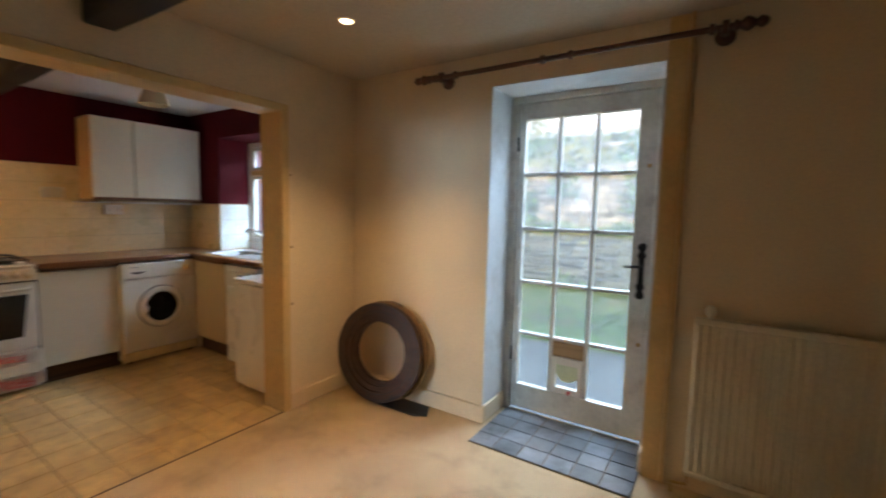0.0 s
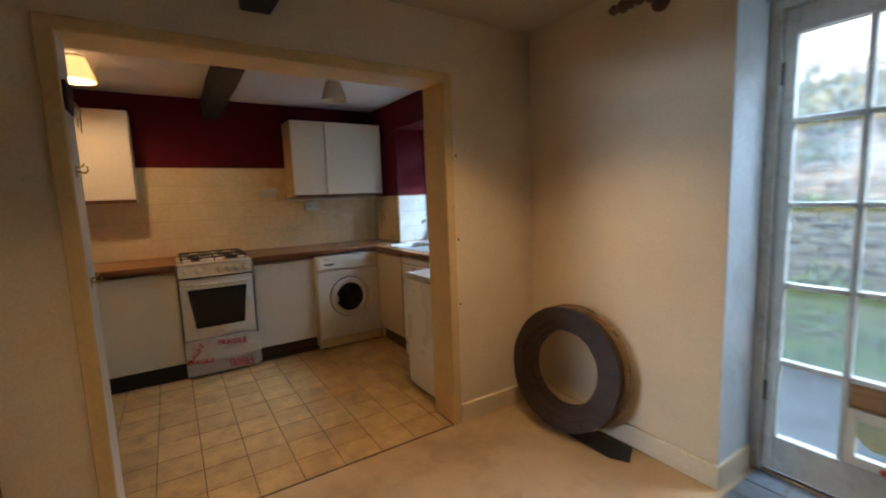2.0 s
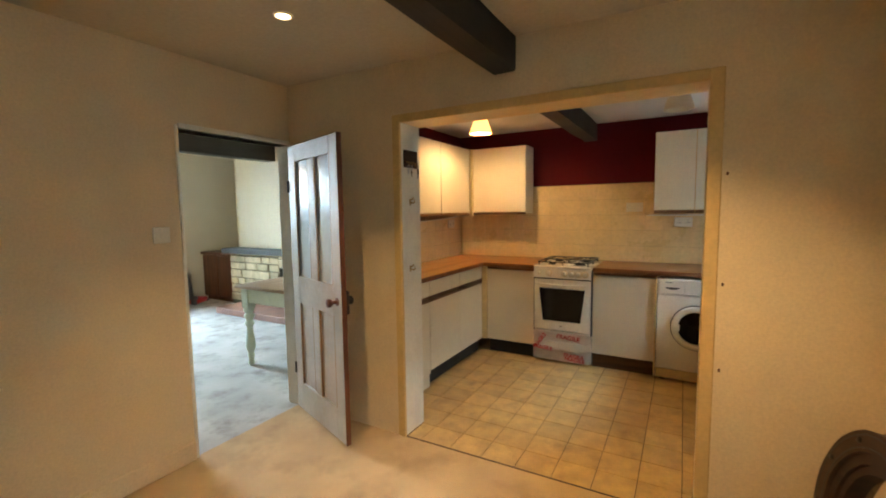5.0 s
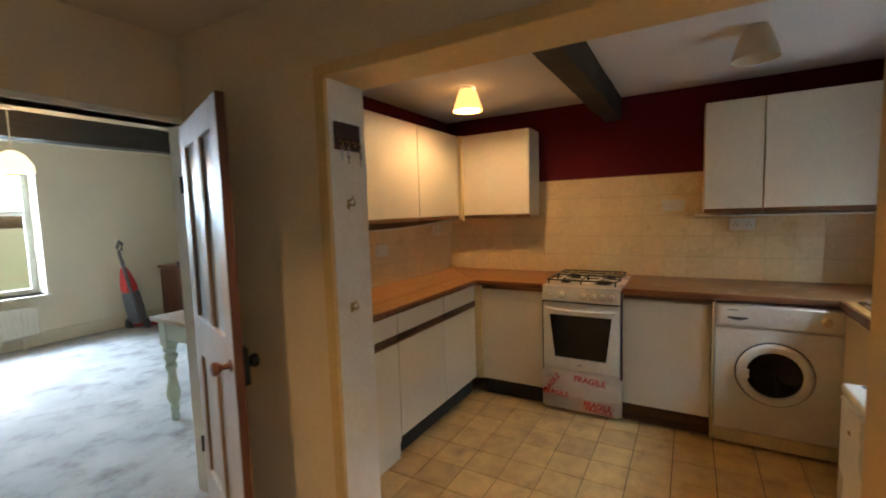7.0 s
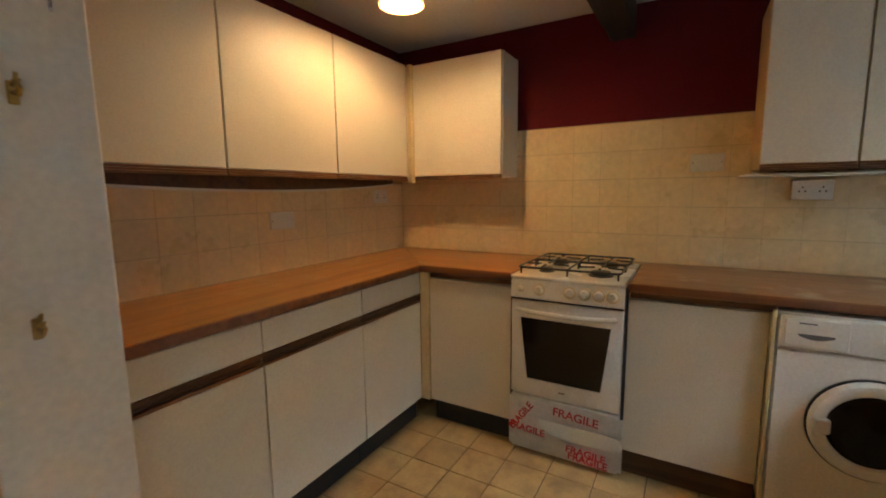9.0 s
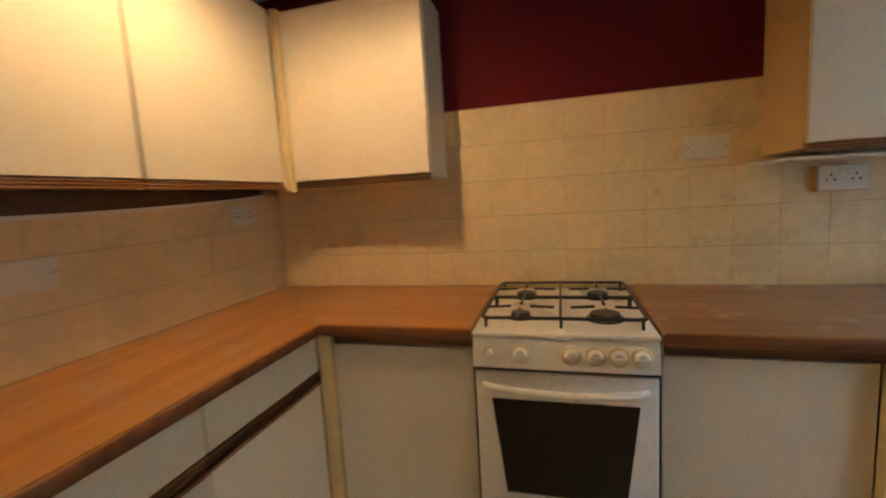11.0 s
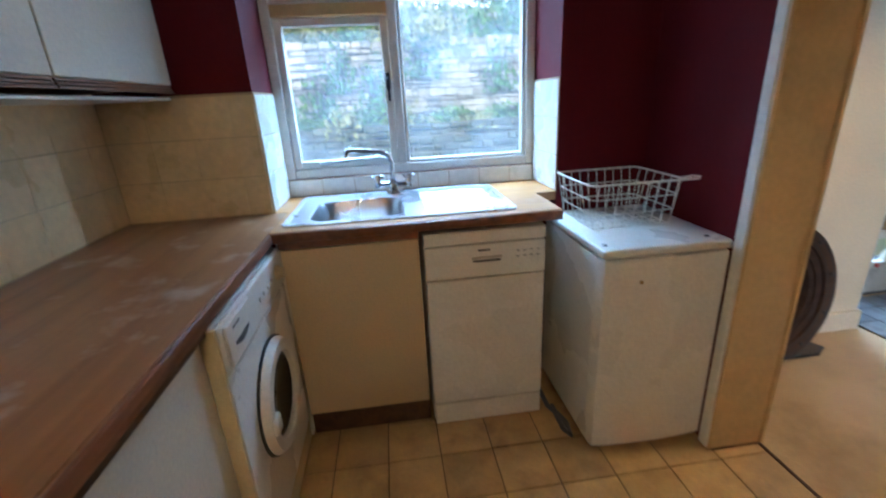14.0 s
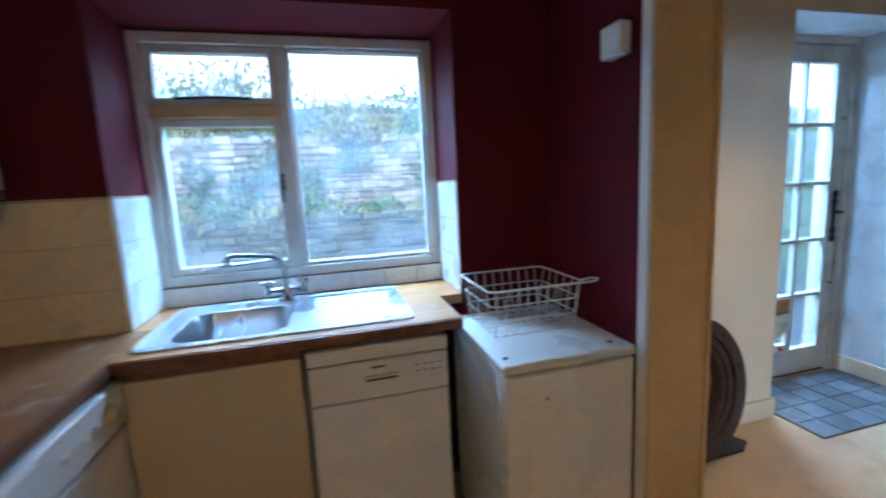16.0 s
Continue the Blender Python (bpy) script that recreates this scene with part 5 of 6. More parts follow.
wpart("bottom_edge", bx(ra, YW - 0.085, rz0, rb, YW - 0.045, rz0 + 0.03, bevel=0.008, seg=2), M_RAD, rad)
wpart("valve", lathe(bmesh.new(), [(0.012, 0.885), (0.012, 0.90), (0.022, 0.905), (0.024, 0.925), (0.014, 0.945), (0, 0.947)], pose(-0.0, YW - 0.06, 0), 16), M_PLASTIC, rad)
wpart("bleed_wall_plate", bx(-0.04, YW - 0.045, 0.5, 0.04, YW - 0.001, 0.56), M_STEEL, rad)
bm = bmesh.new()
tube(bm, [(-0.045, YW - 0.06, 0.115), (-0.045, YW - 0.06, 0.06), (-0.11, YW - 0.06, 0.05), (-0.11, YW - 0.06, 0.0)], 0.008, 8)
wpart("supply_pipe", bm, M_BRASS, rad)
bm = bmesh.new()
tube(bm, [(-0.158, YW - 0.016, 0.0), (-0.158, YW - 0.016, 1.2), (-0.158, YW - 0.016, DC)], 0.009, 8)
solid("wall_pipe", bm, M_TAN, "tan painted pipe up the garden wall", "pipe")

# ---- wooden ring leaning in the corner ----
wr = thing("wooden_ring", "old dark wooden pulley ring leaning in the corner", "wooden ring", pose(-1.915, 2.30, 0.362, -8, 0, 7))
def ring_disc(bm, ro, ri, y0, y1, seg=48, wob=0.004):
    loops = []
    for r, y in ((ri, y0), (ro, y0), (ro, y1), (ri, y1)):
        loops.append([bm.verts.new(((r + wob * noise.noise(Vector((k * 0.5, r * 9, y * 30)))) * math.cos(2 * math.pi * k / seg), y, (r + wob * noise.noise(Vector((k * 0.5, r * 9, y * 30)))) * math.sin(2 * math.pi * k / seg))) for k in range(seg)])
    for a, b in zip(loops, loops[1:] + loops[:1]):
        ring_between(bm, a, b)
    return bm
part("front_ring", ring_disc(bmesh.new(), 0.337, 0.268, -0.06, -0.03), M_OLDWOOD, wr)
part("middle_ring", ring_disc(bmesh.new(), 0.325, 0.235, -0.03, 0.015), M_OLDWOOD, wr)
part("inner_ring", ring_disc(bmesh.new(), 0.267, 0.232, -0.046, -0.031), M_OLDWOOD, wr)
part("hub_ring", ring_disc(bmesh.new(), 0.2345, 0.205, -0.034, 0.02), M_OLDWOOD, wr)
part("back_ring", ring_disc(bmesh.new(), 0.347, 0.225, 0.015, 0.05), M_PALEWOOD, wr, "paler worn back ring")
for rr in (0.281, 0.322):
    part("groove", ring_disc(bmesh.new(), rr + 0.003, rr - 0.003, -0.0612, -0.058), M_BLACK, wr)
for k in range(10):
    a = 2 * math.pi * (k + 0.3) / 10
    part("bolt", lathe(bmesh.new(), [(0.010, 0), (0.010, 0.005), (0.004, 0.007), (0, 0.007)], pose(0.305 * math.cos(a), -0.06, 0.305 * math.sin(a), 90), 10), M_BLACK, wr)
for k in range(6):
    a = 2 * math.pi * (k + 0.6) / 12 - 0.6
    b = bx(-0.02, -0.012, -0.004, 0.02, 0.012, 0.004)
    b.transform(pose(0.344 * math.cos(a), 0.032, 0.344 * math.sin(a), 0, 90 - math.degrees(a), 0))
    part("slot", b, M_BLACK, wr)
bm = bmesh.new()
extrude_outline(bm, [(-1.98, 2.25), (-1.60, 2.25), (-1.52, 2.30), (-1.58, 2.41), (-1.95, 2.40)], "z", 0.0005, 0.012, 0.002)
solid("slate_piece", bm, M_BLACK, "dark flat slate under the wooden ring", "slate")
wr.location.z = 0.364

# ---- glazed door to the living room, standing open ----
dl = tagged(new("door_2"), "stripped pine door standing open, with two frosted panes", "door", kind="structure")
hx, hy, ex, ey = -2.30, -0.70, -2.045, -0.008
ang = math.degrees(math.atan2(ey - hy, ex - hx))
dl.matrix_basis = pose(hx, hy, 0.012, 0, 0, ang)
W_, H_, T_ = math.hypot(ex - hx, ey - hy), 1.862, 0.032
def dpart(name, b, material=None, parent=None, label="", bevel=0.003):
    return part(name, bx(*b, bevel=bevel), material or M_PINE, parent or dl, label)
sw_ = 0.105
mid = W_ / 2
for b in ((0, 0, 0, sw_, T_, H_), (W_ - sw_, 0, 0, W_, T_, H_)):
    dpart("stile", b, M_DOORPAINT)
for b in ((sw_, 0, 0, W_ - sw_, T_, 0.20), (sw_, 0, 0.78, W_ - sw_, T_, 0.97), (sw_, 0, H_ - 0.11, W_ - sw_, T_, H_)):
    dpart("rail", b, M_DOORPAINT)
for b in ((mid - 0.045, 0, 0.20, mid + 0.045, T_, 0.78), (mid - 0.045, 0, 0.97, mid + 0.045, T_, H_ - 0.11)):
    dpart("muntin", b, M_DOORPAINT)
for x0, x1 in ((sw_, mid - 0.045), (mid + 0.045, W_ - sw_)):
    dpart("panel", (x0, 0.012, 0.20, x1, 0.024, 0.78), M_DOORPAINT)
    dpart("frosted_pane", (x0, 0.015, 0.97, x1, 0.021, H_ - 0.11), M_FROST_DAYLIT, None, "frosted glass pane with reflected daylight in its pale blue colour", 0)
    for y in (0.002, T_ - 0.012):
        for z0, z1 in ((0.20, 0.78), (0.97, H_ - 0.11)):
            dpart("bead", (x0, y, z0, x0 + 0.012, y + 0.010, z1), M_PINE, None, "", 0.002)
            dpart("bead", (x1 - 0.012, y, z0, x1, y + 0.010, z1), M_PINE, None, "", 0.002)
part("edge", bx(W_, 0, 0, W_ + 0.003, T_, H_, bevel=0.001), M_RODWOODZ, dl, "dark brown door edge")
knob = [(0.024, 0), (0.026, 0.004), (0.012, 0.008), (0.010, 0.03), (0.022, 0.04), (0.027, 0.052), (0.024, 0.064), (0, 0.07)]
part("door_knob", lathe(bmesh.new(), knob, pose(W_ - 0.055, 0, 0.875, 90), 20), M_RODWOODZ, dl, "turned brown wooden knob")
part("door_knob", lathe(bmesh.new(), knob, pose(W_ - 0.055, T_, 0.875, -90), 20), M_IRON, dl, "dark knob")
part("lock_case", bx(W_ - 0.11, T_, 0.80, W_ - 0.004, T_ + 0.022, 0.94, bevel=0.003), M_IRON, dl, "black rim lock case")
for z in (0.25, 1.55):
    part("hinge", lathe(bmesh.new(), [(0.007, z), (0.007, z + 0.08)], pose(-0.004, -0.004, 0), 10), M_IRON, dl)

# ---- painted-over hinge stubs on the opening ----
for z in (0.71, 1.085, 1.55):
    solid("hinge_stub", bx(DX - 0.001, OY1 + 0.066, z, DX + 0.008, OY1 + 0.075, z + 0.014, bevel=0.002), M_RODWOODZ, "small dark brown leftover hinge stub beside the opening's architrave", "hinge", group="old hinge stubs")

# ---- dining ceiling downlights ----
for x, y in ((-1.63, 1.68), (-1.57, 0.15)):
    c = thing("downlight", "small round recessed downlight, lit", "lamp", pose(x, y, DC), "dining ceiling downlights")
    wpart("bezel", lathe(bmesh.new(), [(0.042, DC - 0.0005), (0.042, DC - 0.005), (0.034, DC - 0.008), (0.028, DC - 0.003)], pose(x, y, 0), 28, cap=False), M_WHITE, c)
    wpart("lens", lathe(bmesh.new(), [(0, DC - 0.004), (0.029, DC - 0.004)], pose(x, y, 0), 24, cap=False), M_BULB, c, "glowing lamp face").visible_shadow = False

trim("trim_threshold", "dark worn carpet edge at the kitchen tiles", [(DX - 0.006, OY0 + 0.001, -0.005, DX + 0.004, OY1 - 0.001, 0.003)], M_BROWNPL, 0.001)

# ---- threshold tiles inside the garden door ----
rng = random.Random(5)
th = structure("floor_threshold", M_GROUT, (-1.15, 2.20, 0.0, -0.262, 2.735, 0.006), label="dark grout bed of the grey threshold tiles", category="threshold")

# ---- living room ----
def turned_table(label, cx, cy, w, d, yaw):
    t = thing("table", label, "table", pose(cx, cy, 0, 0, 0, yaw))
    part("tabletop", bx(-w / 2, -d / 2, 0.735, w / 2, d / 2, 0.765, bevel=0.006, seg=2), M_TABLETOP, t, "worn brown wooden top")
    for a, b, c_, e in ((-w / 2 + 0.05, -d / 2 + 0.05, w / 2 - 0.05, -d / 2 + 0.07), (-w / 2 + 0.05, d / 2 - 0.07, w / 2 - 0.05, d / 2 - 0.05), (-w / 2 + 0.05, -d / 2 + 0.07, -w / 2 + 0.07, d / 2 - 0.07), (w / 2 - 0.07, -d / 2 + 0.07, w / 2 - 0.05, d / 2 - 0.07)):
        part("apron", bx(a, b, 0.60, c_, e, 0.735, bevel=0.002), M_MINT, t)
    prof = [(0.022, 0), (0.03, 0.02), (0.022, 0.06), (0.034, 0.09), (0.024, 0.12), (0.042, 0.16), (0.046, 0.20), (0.030, 0.30), (0.026, 0.36), (0.046, 0.40), (0.030, 0.43), (0.046, 0.47), (0.046, 0.48), (0.032, 0.50), (0.05, 0.53), (0.04, 0.55)]
    for x in (-w / 2 + 0.08, w / 2 - 0.08):
        for y in (-d / 2 + 0.08, d / 2 - 0.08):
            b = lathe(bmesh.new(), prof, pose(x, y, 0), 20)
            box(b, x - 0.042, y - 0.042, 0.55, x + 0.042, y + 0.042, 0.733, bevel=0.003)
            part("leg", b, M_MINT, t, "pale mint turned leg")
    return t

turned_table("pine-topped table with pale mint turned legs", -3.28, -1.44, 1.28, 0.86, 0)

vac = thing("vacuum_cleaner", "red and grey upright vacuum cleaner by the wall", "vacuum cleaner", pose(-3.95, -5.0, 0, 0, 0, 120))
part("floor_head", bx(-0.16, 0.04, 0.01, 0.16, 0.34, 0.09, bevel=0.03, seg=2), M_VACRED, vac)
part("bumper", bx(-0.165, 0.32, 0.008, 0.165, 0.36, 0.06, bevel=0.012, seg=2), M_VACGREY, vac)
for s in (-1, 1):
    part("wheel", lathe(bmesh.new(), [(0.07, -0.02), (0.075, 0), (0.07, 0.02)], pose(s * 0.12, 0.02, 0.075, 0, 90, 0), 24), M_VACGREY, vac)
tilt = pose(0, 0.02, 0.09, 14, 0, 0)
b = lathe(bmesh.new(), [(0.07, 0.0), (0.10, 0.05), (0.105, 0.20), (0.10, 0.40), (0.085, 0.46)], tilt, 24)
part("dust_bin", b, M_VACGREY, vac, "grey dust canister")
b = lathe(bmesh.new(), [(0.088, 0.46), (0.095, 0.50), (0.085, 0.58), (0.055, 0.72), (0.035, 0.78)], tilt, 24)
part("upper_body", b, M_VACRED, vac, "red upper body")
b = bmesh.new()
tube(b, [tilt @ Vector((0, 0, 0.76)), tilt @ Vector((0, 0, 1.0)), tilt @ Vector((0, -0.01, 1.06)), tilt @ Vector((0, 0.05, 1.12)), tilt @ Vector((0, 0.09, 1.08)), tilt @ Vector((0, 0.05, 1.0))], 0.018, 10)
part("handle", b, M_VACGREY, vac)
b = bmesh.new()
tube(b, [tilt @ Vector((0.06, -0.06, 0.1)), tilt @ Vector((0.10, -0.11, 0.35)), tilt @ Vector((0.07, -0.08, 0.7)), tilt @ Vector((0.02, -0.02, 0.9))], 0.022, 10)
part("hose", b, M_VACGREY, vac)

# chimney breast with a stone fireplace
structure("chimney_breast", M_CREAM2, (-5.1, -4.33, 0.90, -4.45, -1.75, 2.38), label="pale plastered chimney breast above the stone fireplace", category="wall")
fp = thing("fireplace", "pale stone block fireplace with dark slate mantel", "fireplace", pose(-4.6, -2.95, 0))
wpart("core", bx(-5.1, -4.4, 0, -4.34, -3.3, 0.82), M_MORTAR, fp)
wpart("core", bx(-5.1, -2.6, 0, -4.34, -1.7, 0.82), M_MORTAR, fp)
wpart("lintel", bx(-5.1, -3.3, 0.62, -4.34, -2.6, 0.82), M_MORTAR, fp)
wpart("firebox", bx(-5.1, -3.3, 0.0, -4.9, -2.6, 0.62), M_BLACK, fp)
wpart("mantel_shelf", bx(-5.1, -4.46, 0.82, -4.22, -1.62, 0.895, bevel=0.006), M_SLATESLAB, fp, "dark slate mantel slab")
wpart("hearth", bx(-4.34, -4.1, 0.0, -3.85, -1.8, 0.09, bevel=0.01), M_HEARTH, fp, "reddish tiled raised hearth")
rng = random.Random(11)
def stones(parent, y0, y1, z0, z1, xf, material, course=(0.09, 0.15), length=(0.16, 0.38), depth=0.035):
    z = z0
    while z < z1 - 0.03:
        h = min(rng.uniform(*course), z1 - z)
        y = y0
        while y < y1 - 0.02:
            w = min(rng.uniform(*length), y1 - y)
            wpart("stone", bx(xf - 0.01, y + 0.006, z + 0.006, xf + depth * rng.uniform(0.5, 1), y + w - 0.006, z + h - 0.006, bevel=0.010), material, parent)
            y += w
        z += h
stones(fp, -4.4, -3.3, 0.09, 0.82, -4.34, M_SAND)
stones(fp, -2.6, -1.7, 0.09, 0.82, -4.34, M_SAND)
stones(fp, -3.3, -2.6, 0.64, 0.82, -4.34, M_SAND)
# dark stove-side cupboard beside the chimney
cb = thing("side_cabinet", "low dark mahogany cabinet beside the chimney", "cabinet", pose(-4.75, -4.75, 0))
wpart("top", bx(-5.06, -5.27, 0.76, -4.38, -4.47, 0.80, bevel=0.006), M_RODWOODZ, cb)
wpart("body", bx(-5.05, -5.26, 0.06, -4.42, -4.48, 0.76, bevel=0.003), M_RODWOODZ, cb)
for y0, y1 in ((-5.25, -4.875), (-4.865, -4.49)):
    wpart("door", bx(-4.42, y0, 0.08, -4.405, y1, 0.74, bevel=0.004), M_RODWOODZ, cb)
wpart("plinth", bx(-5.05, -5.25, 0, -4.46, -4.49, 0.06), M_RODWOODZ, cb)
# living window
wn2 = tagged(new("window_2"), "white painted deep living room window", "window", kind="structure")
wn2.location = (-2.55, -5.6, LWZ0)
yy = -5.62
bars(wn2, "window_frame", [(LW0, yy, LWZ0, LW0 + 0.06, yy + 0.06, LWZ1), (LW1 - 0.06, yy, LWZ0, LW1, yy + 0.06, LWZ1), (LW0 + 0.06, yy, LWZ0, LW1 - 0.06, yy + 0.06, LWZ0 + 0.06), (LW0 + 0.06, yy, LWZ1 - 0.06, LW1 - 0.06, yy + 0.06, LWZ1), (-2.58, yy, LWZ0 + 0.06, -2.52, yy + 0.06, LWZ1 - 0.06)], M_WHITE)
bars(wn2, "glazing_bar", [(LW0 + 0.06, yy + 0.005, 1.55, -2.58, yy + 0.055, 1.60), (-2.52, yy + 0.005, 1.55, LW1 - 0.06, yy + 0.055, 1.60)], M_WHITE)
for x0, x1 in ((LW0 + 0.055, -2.575), (-2.525, LW1 - 0.055)):
    for z0, z1 in ((LWZ0 + 0.055, 1.555), (1.595, LWZ1 - 0.055)):
        wpart("pane", bx(x0, yy + 0.028, z0, x1, yy + 0.032, z1), M_GLASS, wn2).visible_shadow = False
wpart("window_sill", bx(LW0 - 0.04, -5.56, LWZ0 - 0.03, LW1 + 0.04, -5.26, LWZ0, bevel=0.006), M_WHITE, wn2)
# living radiator and pendant
lr = thing("radiator", "white panel radiator below the living room window", "radiator", pose(-2.6, -5.24, 0.15))
wpart("panel", bx(-3.02, -5.26, 0.14, -1.92, -5.2, 0.48, bevel=0.01), M_PLASTIC, lr)
for k in range(22):
    wpart("flute", bx(-2.985 + 0.05 * k, -5.205, 0.17, -2.96 + 0.05 * k, -5.192, 0.45, bevel=0.004), M_PLASTIC, lr)
wpart("foot", bx(-2.9, -5.25, 0, -2.86, -5.22, 0.14), M_PLASTIC, lr)
wpart("foot", bx(-2.05, -5.25, 0, -2.01, -5.22, 0.14), M_PLASTIC, lr)
pd = thing("pendant_lamp", "lit pendant lamp with a pale bowl shade", "lamp", pose(-2.42, -3.3, 2.38))
wpart("rose", lathe(bmesh.new(), [(0.05, 2.36), (0.055, 2.38)], pose(-2.42, -3.3, 0)), M_PLASTIC, pd)
wpart("cord", lathe(bmesh.new(), [(0.005, 2.0), (0.005, 2.37)], pose(-2.42, -3.3, 0), 8), M_PLASTIC, pd)
wpart("shade", lathe(bmesh.new(), [(0.13, 1.86), (0.125, 1.92), (0.08, 2.0), (0.03, 2.03), (0.028, 2.025), (0.12, 1.92), (0.126, 1.86)], pose(-2.42, -3.3, 0), 28, cap=False), M_LITSHADE2, pd, "glowing pale shade").visible_shadow = False

# ---- garden ----
def terrain(x, y):
    """Ground height outside."""
    n = 0.06 * noise.noise(Vector((x * 0.7, y * 0.7, 0)))
    if y < 7.55:
        return -0.16 + 0.055 * max(0, y - 3.6) + n * 0.3
    if y < 9.35:
        return 0.86 + 0.10 * (y - 7.55) + n
    if y < 40:
        return 2.20 + 0.20 * (y - 9.35) + n * 3
    return 8.33 + n * 3
ys = [2.95, 3.6, 4.2, 4.8, 5.3, 5.9, 6.5, 7.1, 7.54, 7.56, 8.0, 8.5, 9.0, 9.34, 9.36, 9.8, 10.3, 11, 12, 14, 17, 21, 27, 34, 40, 70, 120, 400]
xs = [-400, -120, -50, -25, -14, -9] + [-7 + 0.5 * i for i in range(24)] + [6, 9, 14, 25, 50, 120, 400]
bm = bmesh.new()
gv = [[bm.verts.new((x, y, terrain(x, y))) for x in xs] for y in ys]
for a, b in zip(gv, gv[1:]):
    for i in range(len(xs) - 1):
        bm.faces.new((a[i], a[i + 1], b[i + 1], b[i]))
for y0, y1 in ((-400, -5.75),):
    q = [bm.verts.new(p) for p in ((-400, y0, -0.4), (400, y0, -0.4), (400, y1, -0.4), (-400, y1, -0.4))]
    bm.faces.new(q)
tagged(new("ground", mesh_of("ground", bm, M_GRASS, True)), "rough green and brown garden ground rising to a hillside", "ground", kind="structure")
structure("pavement", M_PAVE, (-8, OUT, -0.3, 5, 4.7, -0.095), label="wet grey paved path outside the door", category="path")

rng = random.Random(3)
def dry_wall(name, label, x0, x1, y, z0, z1, near0, near1, material):
    w = thing(name, label, "stone wall", pose((x0 + x1) / 2, y, z0))
    wpart("core", bx(x0, y + 0.035, z0 - 0.3, x1, y + 0.4, z1 - 0.05), M_MORTAR, w)
    bulk = bmesh.new()
    z = z0
    count = 0
    while z < z1:
        h = rng.uniform(0.065, 0.15)
        x = x0
        while x < x1:
            l = rng.uniform(0.10, 0.40)
            hh = h * rng.uniform(0.72, 1.05)
            q = (x + 0.006, y + rng.uniform(-0.05, 0.03), z + rng.uniform(0.0, 0.02), x + l - 0.008, y + 0.2, z + hh)
            if near0 < x < near1 and count < 260:
                wpart("stone", bx(*q, bevel=0.016), material, w, "", False)
                count += 1
            else:
                box(bulk, *q)
            x += l
        z += h
    o = wpart("stones", bulk, material, w)
    o["kind"] = "stuff"
    return w

dry_wall("stone_wall", "low dry stone garden wall with plants on top", -9.0, 4.0, 7.5, 0.0, 0.92, -4.6, -1.6, M_MOSSSTONE)
dry_wall("stone_wall", "upper dry stone retaining wall below the slope", -9.5, 4.5, 9.3, 1.0, 2.32, -5.2, -2.8, M_STONE)


def clump(name, label, cx, cy, cz, rx, ry, rz, n, material, seed, size=0.05, category="shrub"):
    """A bush of many small leaves on thin stems."""
    r = random.Random(seed)
    c = thing(name, label, category, pose(cx, cy, cz))
    b = bmesh.new()
    for k in range(n):
        d = Vector((r.gauss(0, 1), r.gauss(0, 1), r.gauss(0, 1))).normalized() * (r.random() ** 0.4)
        p = Vector((d.x * rx, d.y * ry, abs(d.z) * rz * (0.7 + 0.6 * r.random())))
        s = size * r.uniform(0.6, 1.5)
        m = pose(*p, r.uniform(0, 360), r.uniform(0, 360), r.uniform(0, 360))
        v = [b.verts.new(m @ Vector(q)) for q in ((-s, 0, 0), (0, -s * 0.45, s * 0.1), (s, 0, 0), (0, s * 0.45, s * 0.1))]
        b.faces.new(v)
    part("leaves", b, material, c, "", False)
    b = bmesh.new()
    for k in range(7):
        a = r.uniform(0, 6.28)
        tube(b, [(0.1 * rx * math.cos(a), 0.1 * ry * math.sin(a), 0), (0.4 * rx * math.cos(a), 0.4 * ry * math.sin(a), rz * 0.4), (0.7 * rx * math.cos(a + 0.3), 0.7 * ry * math.sin(a + 0.3), rz * 0.85)], 0.008, 5)
    part("stems", b, M_BEAMOUT, c)
    return c

rg = random.Random(5)
for k in range(26):
    x = -6.6 + 0.38 * k + rg.uniform(-0.15, 0.15)
    y = rg.uniform(7.6, 7.85) if k % 3 == 0 else rg.uniform(8.0, 9.0)
    clump("low_plant", "low green plants on the stone wall bed", x, y, terrain(x, y) - 0.05, rg.uniform(0.35, 0.65), 0.35, rg.uniform(0.16, 0.42), 330, M_LEAF if k % 3 else M_LEAF2, 40 + k, 0.045, "plant")
for k in range(24):
    x = -9.0 + 0.55 * k + rg.uniform(-0.4, 0.4)
    y = rg.uniform(9.7, 15.0)
    r_ = rg.uniform(0.7, 1.5)
    clump("shrub", "loose green shrub on the garden slope", x, y, terrain(x, y) - 0.1, r_, r_ * 0.8, r_ * rg.uniform(0.6, 1.3) * (1.4 if x < -4.5 else 0.8), 900, M_LEAF if rg.random() < 0.55 else M_LEAF2, 70 + k, 0.07)
for k, (x, zz) in enumerate([(-3.75, 1.15), (-4.85, 1.05), (-4.4, 1.5), (-2.9, 1.7), (-1.4, 1.4), (-5.6, 1.2)]):
    clump("climber", "leafy climber on the stone wall", x, 9.22, zz, 0.38, 0.10, 0.9, 210, M_LEAF, 110 + k, 0.055, "plant")
for k, x in enumerate((-4.5, -3.5, -2.2, -0.6, 0.6)):
    clump("low_plant", "grassy tuft at the foot of the mossy wall", x, 7.35, terrain(x, 7.3) - 0.02, 0.4, 0.15, 0.3, 160, M_LEAF, 130 + k, 0.045, "plant")
bm = bmesh.new()
ra_ = [bm.verts.new((-260 + 40 * i, 160 - 0.004 * (-260 + 40 * i) ** 2 * 0.5, 2)) for i in range(14)]
rb_ = [bm.verts.new((v.co.x, v.co.y, 110)) for v in ra_]
ring_between(bm, ra_, rb_, close=False)
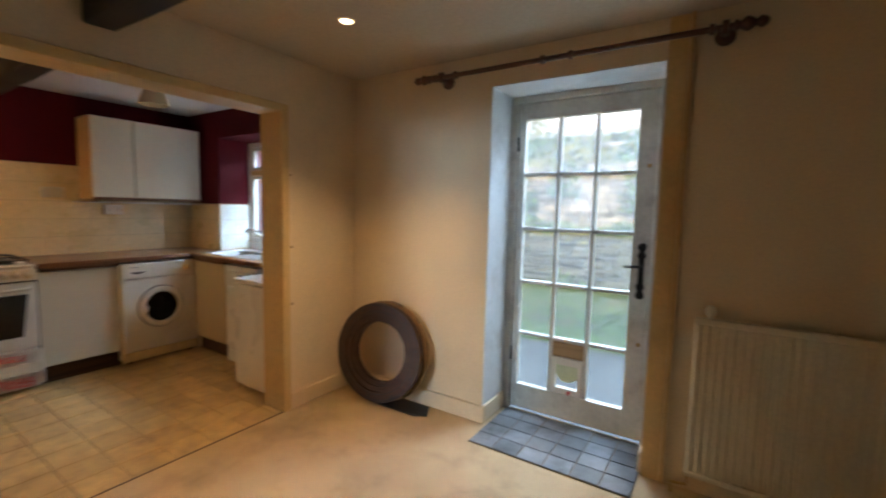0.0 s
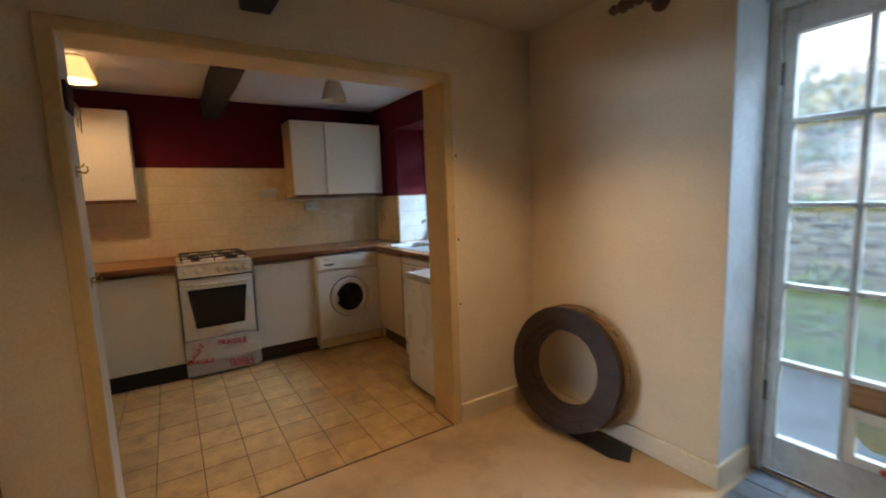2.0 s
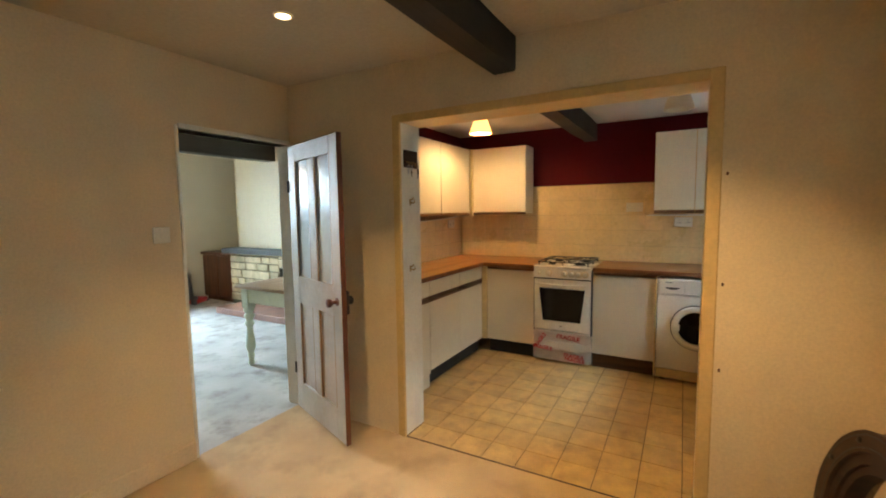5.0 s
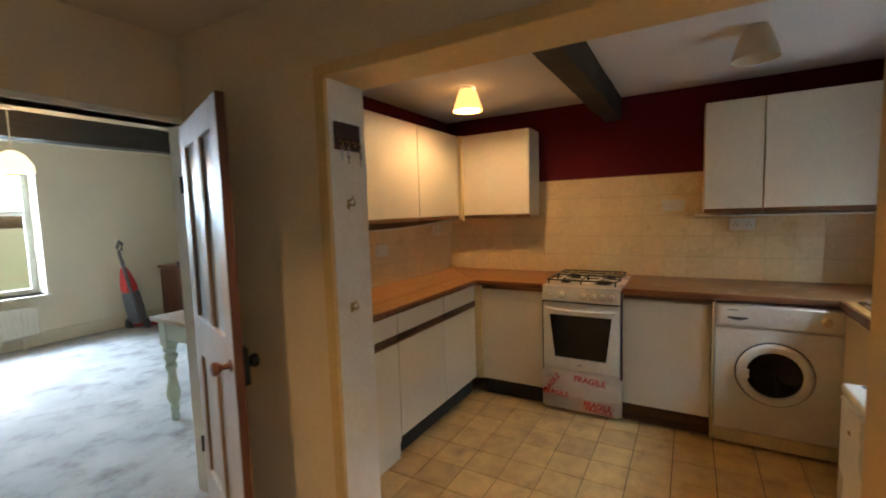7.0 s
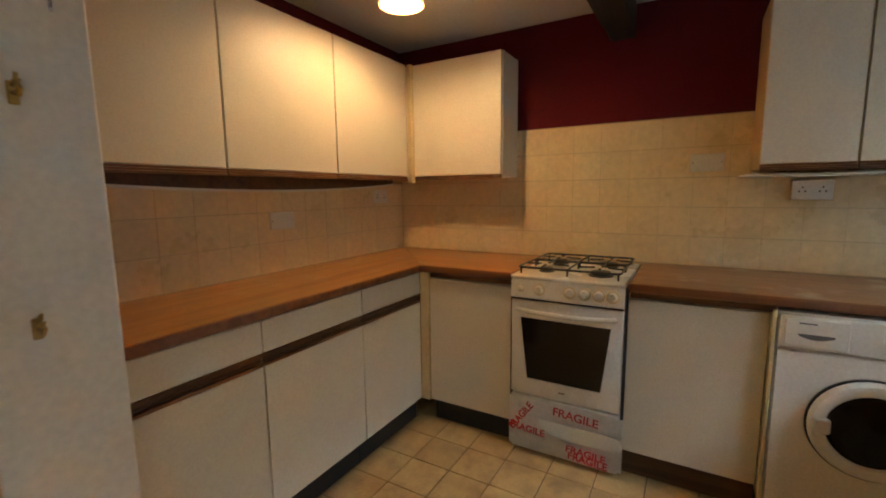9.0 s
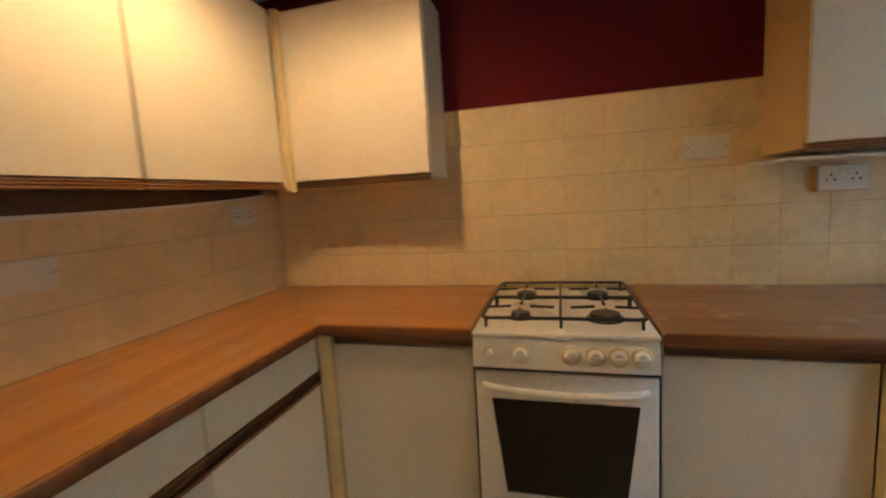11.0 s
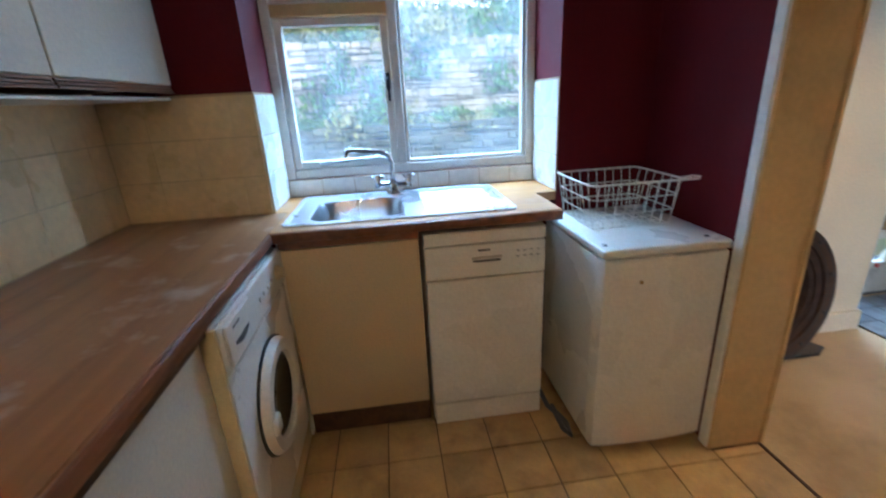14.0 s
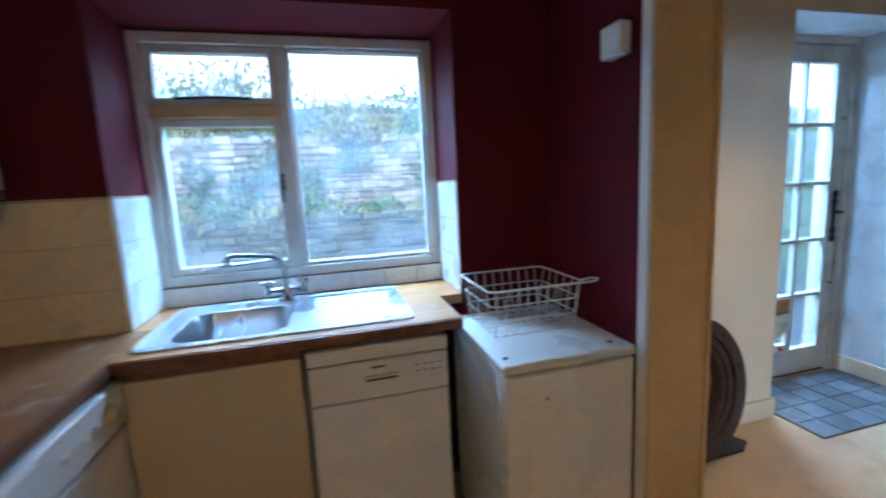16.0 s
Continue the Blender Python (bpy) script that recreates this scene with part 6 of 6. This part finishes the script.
tagged(new("backdrop", mesh_of("backdrop", bm, glow("hazy_bright_sky", (0.92, 0.96, 1.0), 0.75))), "hazy bright white sky beyond the hillside", "sky", kind="structure")
fence = thing("fence", "pale timber post and rail fence on the slope", "fence", pose(-2.0, 13.0, terrain(-2, 13)))
for x in (-3.6, -2.3, -1.0, 0.3):
    wpart("post", bx(x, 13.0, terrain(x, 13) - 0.3, x + 0.1, 13.1, terrain(x, 13) + 0.95, bevel=0.01), M_FENCE, fence)
for z in (0.35, 0.75):
    wpart("rail", bx(-3.7, 12.97, terrain(-2, 13) + z, 0.5, 13.0, terrain(-2, 13) + z + 0.09, bevel=0.008), M_FENCE, fence)

# ---- pieces: floor tiles, wall tiles, threshold tiles ----
def piece(name, me, parent, loc):
    ob = new(name, me)
    ob.parent = parent
    ob.location = loc
    return ob

def tile_mesh(name, w, h, t, axis, material, bevel=0.0015):
    d = {"x": (t, w, h), "y": (w, t, h), "z": (w, h, t)}[axis]
    return mesh_of(name, bx(0, 0, 0, *d, bevel=bevel), material)

FLOOR = bpy.data.objects["floor_kitchen"]
TS = 0.2
cache = {}
gx = [-4.5605 + 0.2035 * i for i in range(11)] + [DX - 0.008]
gy = [-0.48 + 0.2035 * i for i in range(16)]
for i in range(len(gx) - 1):
    for j in range(len(gy) - 1):
        if gx[i + 1] < -4.14 and gy[j] > 0.1:
            continue
        if gy[j + 1] < -0.1:
            continue
        y0, y1 = gy[j], gy[j + 1]
        if gx[i] > KX1 - 0.02 and (y0 < OY0 + 0.002 and y1 > OY0):
            y0 = OY0 + 0.002
        if gx[i] > KX1 - 0.02 and (y1 > OY1 - 0.002 and y0 < OY1):
            y1 = OY1 - 0.002
        if gx[i] > KX1 - 0.02 and (y1 <= OY0 + 0.01 or y0 >= OY1 - 0.01):
            continue
        w, h = round(gx[i + 1] - gx[i] - 0.005, 4), round(y1 - y0 - 0.005, 4)
        if (w, h) not in cache:
            cache[(w, h)] = tile_mesh("tile", w, h, 0.006, "z", M_FTILE, 0.0012)
        piece("tile", cache[(w, h)], FLOOR, (gx[i] + 0.0025, y0 + 0.0025, -0.006 + rng.uniform(-0.0006, 0.0006)))

def wall_tiles(parent, axis, face, u0, u1, z0, rows, sign, material=M_WTILE, size=0.15, skip=None):
    """Tiles on a wall: axis is the wall's normal, face its place, sign the way it faces."""
    u = u0
    while u < u1 - 0.01:
        w = min(size, u1 - u)
        for r in range(rows):
            h = size
            key = (axis, round(w, 4), material.name, size)
            if key not in cache:
                cache[key] = tile_mesh("tile", w - 0.0012, h - 0.0028, 0.006, axis, material, 0.0006)
            off = 0.0 if sign > 0 else -0.006
            jit = rng.uniform(-0.0002, 0.0002)
            loc = (face + off + jit, u + 0.0009, z0 + r * size + 0.0009) if axis == "x" else (u + 0.0009, face + off + jit, z0 + r * size + 0.0009)
            if not (skip and skip(u, z0 + r * size)):
                piece("tile", cache[key], parent, loc)
        u += size

def grout_bed(name, b):
    structure(name, M_WGROUT, b, label="pale grout behind the cream wall tiles", category="grout")

grout_bed("grout_back", (KX0, YL, TOP - 0.04, KX0 + 0.004, YK, 1.662))
wall_tiles(wall_back, "x", KX0 + 0.001, YL + 0.005, YK, TOP + 0.004, 5, 1)
grout_bed("grout_side", (KX0, YL, TOP - 0.04, KX1 - 0.03, YL + 0.004, 1.46))
wall_tiles(wall_left, "y", YL + 0.001, KX0 + 0.01, KX1 - 0.04, TOP + 0.004, 3, 1)
grout_bed("grout_window_side", (KX0, YK - 0.004, TOP - 0.04, W0, YK, 1.366))
wall_tiles(wall_win, "y", YK - 0.001, KX0 + 0.01, W0 - 0.001, TOP + 0.004, 3, -1)
grout_bed("grout_reveal", (W0, YK, TOP, W0 + 0.004, WY - 0.002, 1.366))
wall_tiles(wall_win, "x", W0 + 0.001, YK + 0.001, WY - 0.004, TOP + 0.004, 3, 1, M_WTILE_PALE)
grout_bed("grout_reveal_far", (W1 - 0.004, YK, TOP, W1, WY - 0.002, 1.366))
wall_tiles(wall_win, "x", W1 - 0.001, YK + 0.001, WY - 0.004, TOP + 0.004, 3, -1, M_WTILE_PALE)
grout_bed("grout_sill", (W0 + 0.006, WY - 0.012, TOP, W1 - 0.006, WY - 0.002, WZ0 - 0.002))
ym = WY - 0.012
u = W0 + 0.01
while u < W1 - 0.02:
    w = min(0.15, W1 - 0.008 - u)
    key = ("sill", round(w, 3))
    if key not in cache:
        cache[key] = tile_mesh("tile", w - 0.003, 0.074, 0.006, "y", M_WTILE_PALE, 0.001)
    piece("tile", cache[key], wall_win, (u, ym - 0.005, TOP + 0.002))
    u += 0.15
for i in range(6):
    for j in range(4):
        w, h = 0.888 / 6, 0.535 / 4
        key = ("thr", i % 2)
        if key not in cache:
            cache[key] = tile_mesh("tile", w - 0.006, h - 0.006, 0.006, "z", M_SLATE, 0.001)
        piece("tile", cache[key], th, (-1.15 + i * w + 0.003, 2.20 + j * h + 0.003, 0.004))
